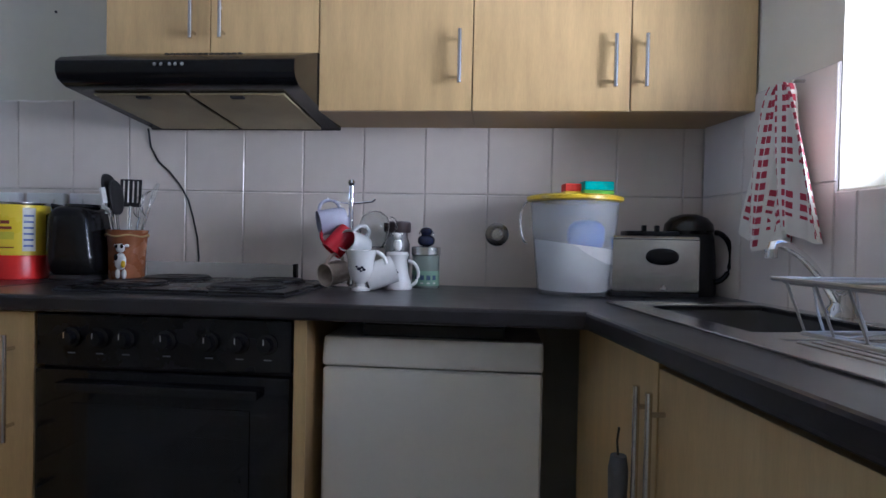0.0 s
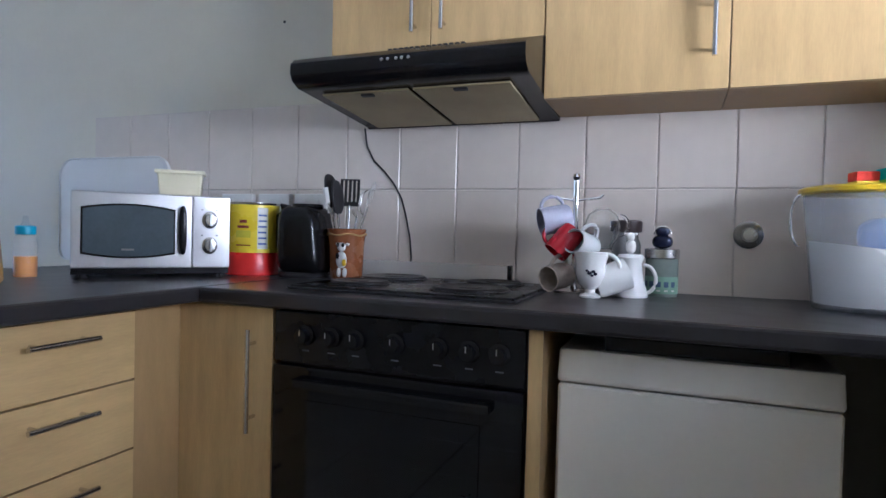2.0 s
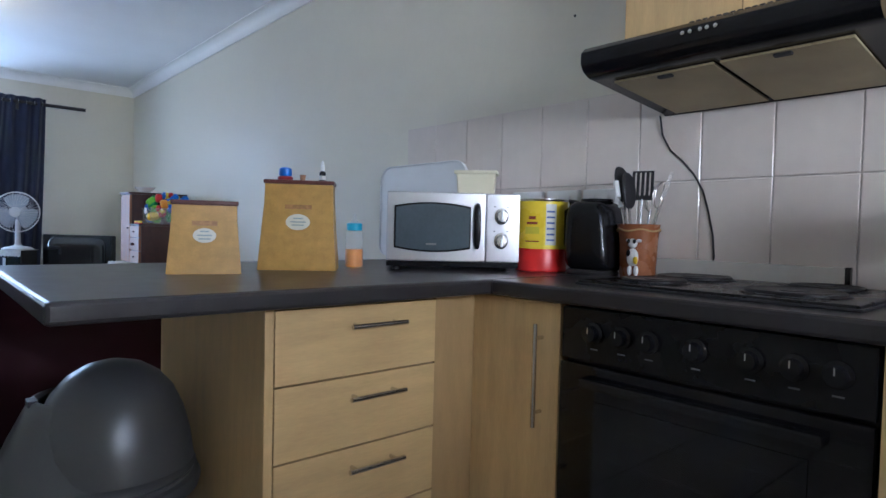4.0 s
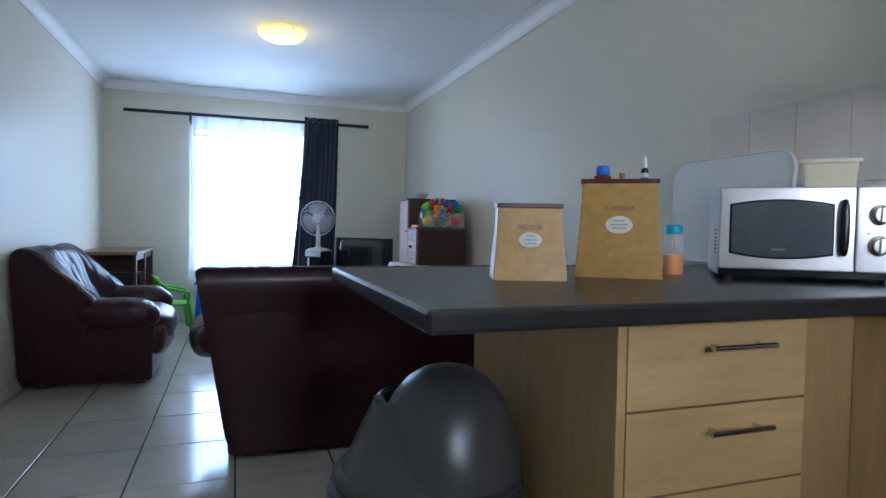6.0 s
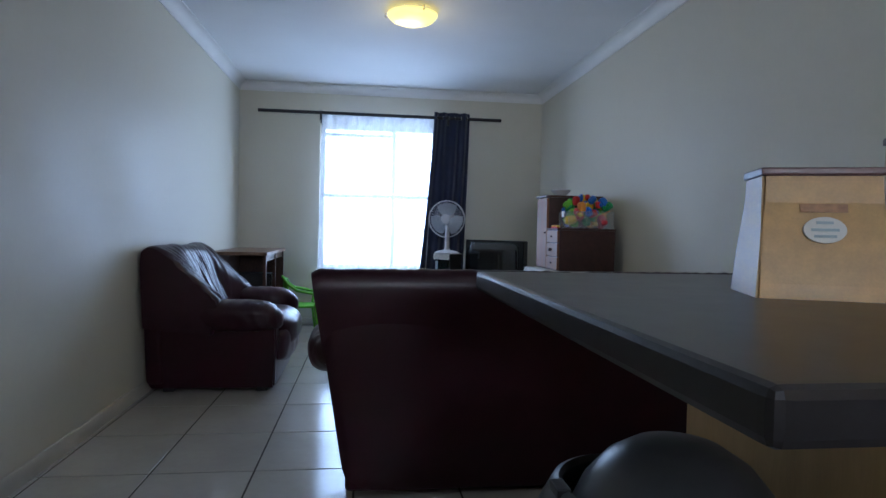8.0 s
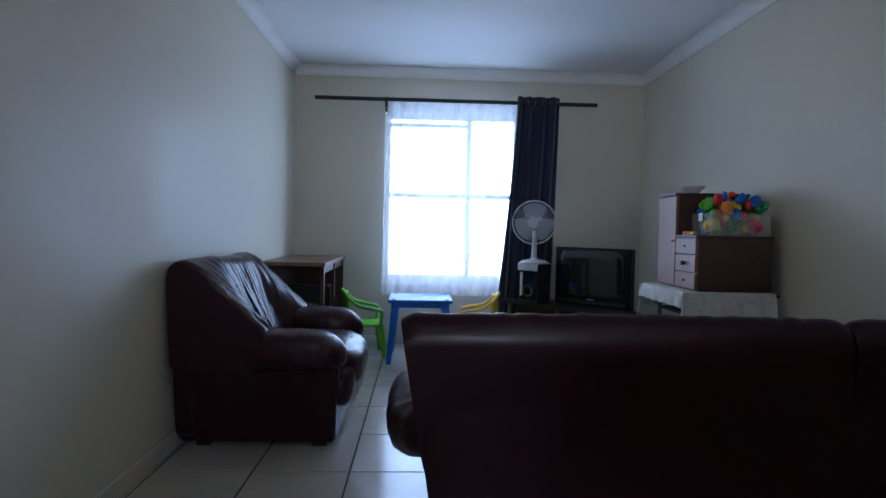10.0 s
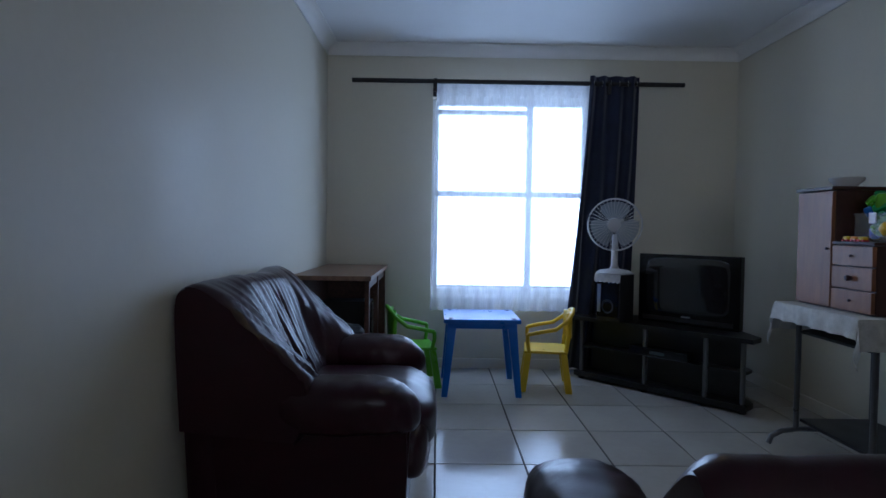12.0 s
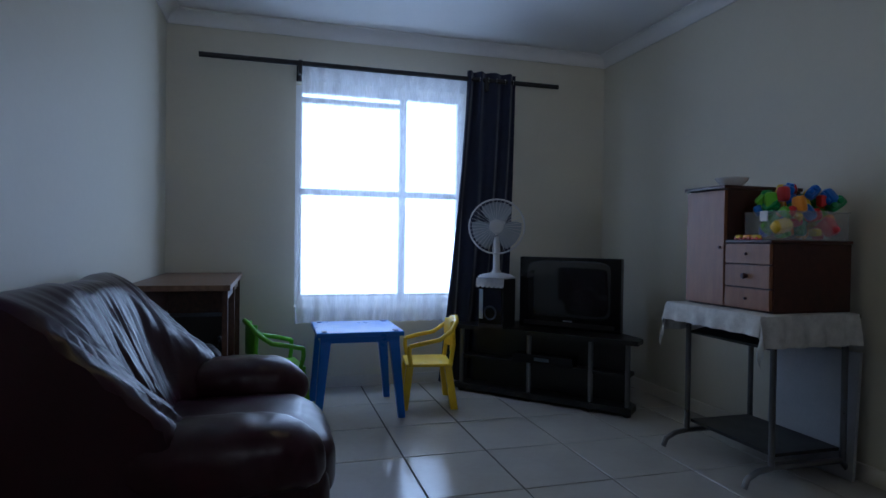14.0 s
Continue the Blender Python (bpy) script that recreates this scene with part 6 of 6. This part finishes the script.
part("low_top", box(0.005, 0.264, -0.216, 0.218, 0.291, 0.304, 0.003), M_CHESTDARK, ch)
for k, (z0, z1) in enumerate(((0.008, 0.096), (0.102, 0.196), (0.202, 0.286))):
    d = part("drawer", box(0.003, 0.254, -0.213, -0.196, z0, z1, 0.003), M_CHESTWOOD, ch)
    r = 0.013 if k == 1 else 0.006
    part("drawer_knob", moved(lathe([(0, 0), (r * 0.6, 0), (r, r), (r * 0.8, r * 1.8), (0, r * 2)], 14), pose(0.13, -0.213, (z0 + z1) / 2, 90)), M_CHESTDARK, d, "", True)
bo = thing("bowl", -5.135, 1.93, 0.723 + 0.553, 0, "small white bowl on the chest", "bowl")
part("bowl", lathe([(0, 0), (0.035, 0), (0.04, 0.006), (0.068, 0.032), (0.075, 0.046), (0.071, 0.046), (0.064, 0.033), (0, 0.010)], 28), M_CERAMIC, bo, "", True)
bx = thing("toy_box", -4.870, 2.035, 0.723 + 0.305, 0, "clear plastic box heaped with bright toy blocks", "toy box")
b = box(-0.115, 0.115, -0.165, 0.165, 0, 0.004)
for a in ((-0.115, -0.112, -0.165, 0.165), (0.112, 0.115, -0.165, 0.165), (-0.112, 0.112, -0.165, -0.162), (-0.112, 0.112, 0.162, 0.165)):
    box(*a, 0.0, 0.120, bm=b)
part("tray", b, M_CLEAR, bx)
part("rim", tube([(-0.118, -0.168, 0.12), (0.118, -0.168, 0.12), (0.118, 0.168, 0.12), (-0.118, 0.168, 0.12)], 0.004, 6, closed=True), M_CLEAR, bx)
part("clasp", box(-0.02, 0.02, -0.174, -0.168, 0.08, 0.125, 0.002), M_WHITE, bx)
rg = random.Random(11)
cols = [M_REDP, M_ORANGE, M_YELLOW, M_GREEN, M_BLUE, mat("leaf_green_plastic", (0.02, 0.30, 0.07), 0.35, bump=0.02)]
for k in range(60):
    s = rg.uniform(0.032, 0.056)
    x, y = rg.uniform(-0.085, 0.085), rg.uniform(-0.135, 0.135)
    zt = 0.012 + s / 2 + (k / 60) * (0.205 - 0.07 * (abs(y) / 0.15) ** 2)
    b = pillow(0, 0, 0, s * 1.5, s, s, 4, 3)
    if k % 2:
        pillow(s * 0.3, 0, s * 0.62, s * 0.5, s * 0.5, s * 0.4, 3, 2, bm=b)
        pillow(-s * 0.3, 0, s * 0.62, s * 0.5, s * 0.5, s * 0.4, 3, 2, bm=b)
    tb = part("toy_block", moved(b, pose(-4.870 + x, 2.035 + y, 1.028 + zt, rg.uniform(0, 180), rg.uniform(0, 180), rg.uniform(0, 180))), cols[k * 7 % 6 if k < 22 else rg.randrange(6)], None, "", True)
    tagged(tb, "chunky bright plastic toy block in the clear box", "toy block", "toy blocks")
for x, m in ((-4.965, M_YELLOW), (-4.915, M_ORANGE), (-4.868, M_YELLOW)):
    tc = thing("toy_car", x, 1.825, 1.0275, 0, "tiny yellow toy car on the chest", "toy car", "toy cars")
    part("body", pillow(0, 0, 0.014, 0.042, 0.024, 0.018, 3.5, 4), m, tc, "", True)
    for dx in (-0.012, 0.012):
        part("wheel", moved(lathe([(0, -0.013), (0.006, -0.013), (0.006, 0.013), (0, 0.013)], 10), pose(dx, 0, 0.006, 90)), M_REDP, tc)

# ---- tiles ----
PX, PY, GX, GY = 0.461, 0.405, -3.158, 0.015


def tile_pieces(name, cuts_a, cuts_b, gap, place, thick, material, parent, bev=0.002):
    """Lays bevelled tiles between the cuts; alike sizes share one mesh."""
    meshes = {}
    for a0, a1 in zip(cuts_a, cuts_a[1:]):
        for b0, b1 in zip(cuts_b, cuts_b[1:]):
            if a1 - a0 < 0.02 or b1 - b0 < 0.015:
                continue
            key = (round(a1 - a0, 4), round(b1 - b0, 4))
            if key not in meshes:
                bm = bmesh.new()
                ha, hb = (a1 - a0 - gap) / 2, (b1 - b0 - gap) / 2
                lo = [bm.verts.new((sx * ha, sy * hb, 0)) for sx, sy in ((-1, -1), (1, -1), (1, 1), (-1, 1))]
                mid = [bm.verts.new((sx * ha, sy * hb, thick - bev)) for sx, sy in ((-1, -1), (1, -1), (1, 1), (-1, 1))]
                hi = [bm.verts.new((sx * (ha - bev), sy * (hb - bev), thick)) for sx, sy in ((-1, -1), (1, -1), (1, 1), (-1, 1))]
                for p, q in ((lo, mid), (mid, hi)):
                    for i in range(4):
                        bm.faces.new((p[i], p[(i + 1) % 4], q[(i + 1) % 4], q[i]))
                bm.faces.new(hi)
                me = bpy.data.meshes.new(name)
                bm.to_mesh(me)
                bm.free()
                me.materials.append(material)
                meshes[key] = me
            ob = new(name, meshes[key])
            ob.parent = parent
            ob.matrix_basis = place((a0 + a1) / 2, (b0 + b1) / 2)


def cuts(lo, hi, origin, pitch):
    n0 = math.ceil((lo - origin) / pitch - 1e-6)
    c = [lo]
    k = n0
    while origin + k * pitch < hi - 1e-6:
        if origin + k * pitch > lo + 1e-6:
            c.append(origin + k * pitch)
        k += 1
    return c + [hi]


rng = random.Random(5)
tile_pieces("tile", cuts(XW + 0.002, 0.90, GX, PX), cuts(YS + 0.002, YN - 0.002, GY, PY), 0.008,
            lambda a, b: pose(a, b, -0.0075 + rng.uniform(-0.0003, 0.0003), rng.uniform(-0.06, 0.06), rng.uniform(-0.06, 0.06), 0), 0.0075, M_FTILE, floor, 0.0012)
splash = tagged(part("tiled_splashback", box(-2.15, 0.913, YN - 0.004, YN - 0.001, 0.86, 1.5005), M_WGROUT, None), "pinkish white glazed wall tiles behind the worktop", "tiles", kind="structure")
tile_pieces("tile", cuts(-2.15, 0.910, -0.55, 0.2), [0.862, 0.9005, 1.2, 1.5], 0.003,
            lambda a, b: pose(a, YN - 0.004, b, 90 + rng.uniform(-0.12, 0.12), rng.uniform(-0.12, 0.12), 0), 0.005, M_WTILE, splash)
b = box(XE - 0.004, XE - 0.001, KWIN[1] + 0.003, YN - 0.006, 0.86, 1.4605)
box(XE - 0.004, XE - 0.001, KWIN[0], KWIN[1] + 0.003, 0.86, KWIN[2] - 0.004, bm=b)
splash_e = to_east(tagged(part("tiled_splashback_east", b, M_WGROUT, None), "pinkish white glazed wall tiles round the sink window", "tiles", kind="structure"))
for y0, y1, zz in ((KWIN[1] + 0.003, YN - 0.010, [0.862, 0.9005, 1.2, 1.46]), (KWIN[0], KWIN[1] + 0.003, [0.862, 0.9005, KWIN[2] - 0.004])):
    tile_pieces("tile", cuts(y0, y1, YN - 0.01, 0.2), zz, 0.003,
                lambda a, b: pose(XE - 0.004, a, b, 90 + rng.uniform(-0.12, 0.12), rng.uniform(-0.12, 0.12), -90), 0.005, M_WTILE, splash_e)
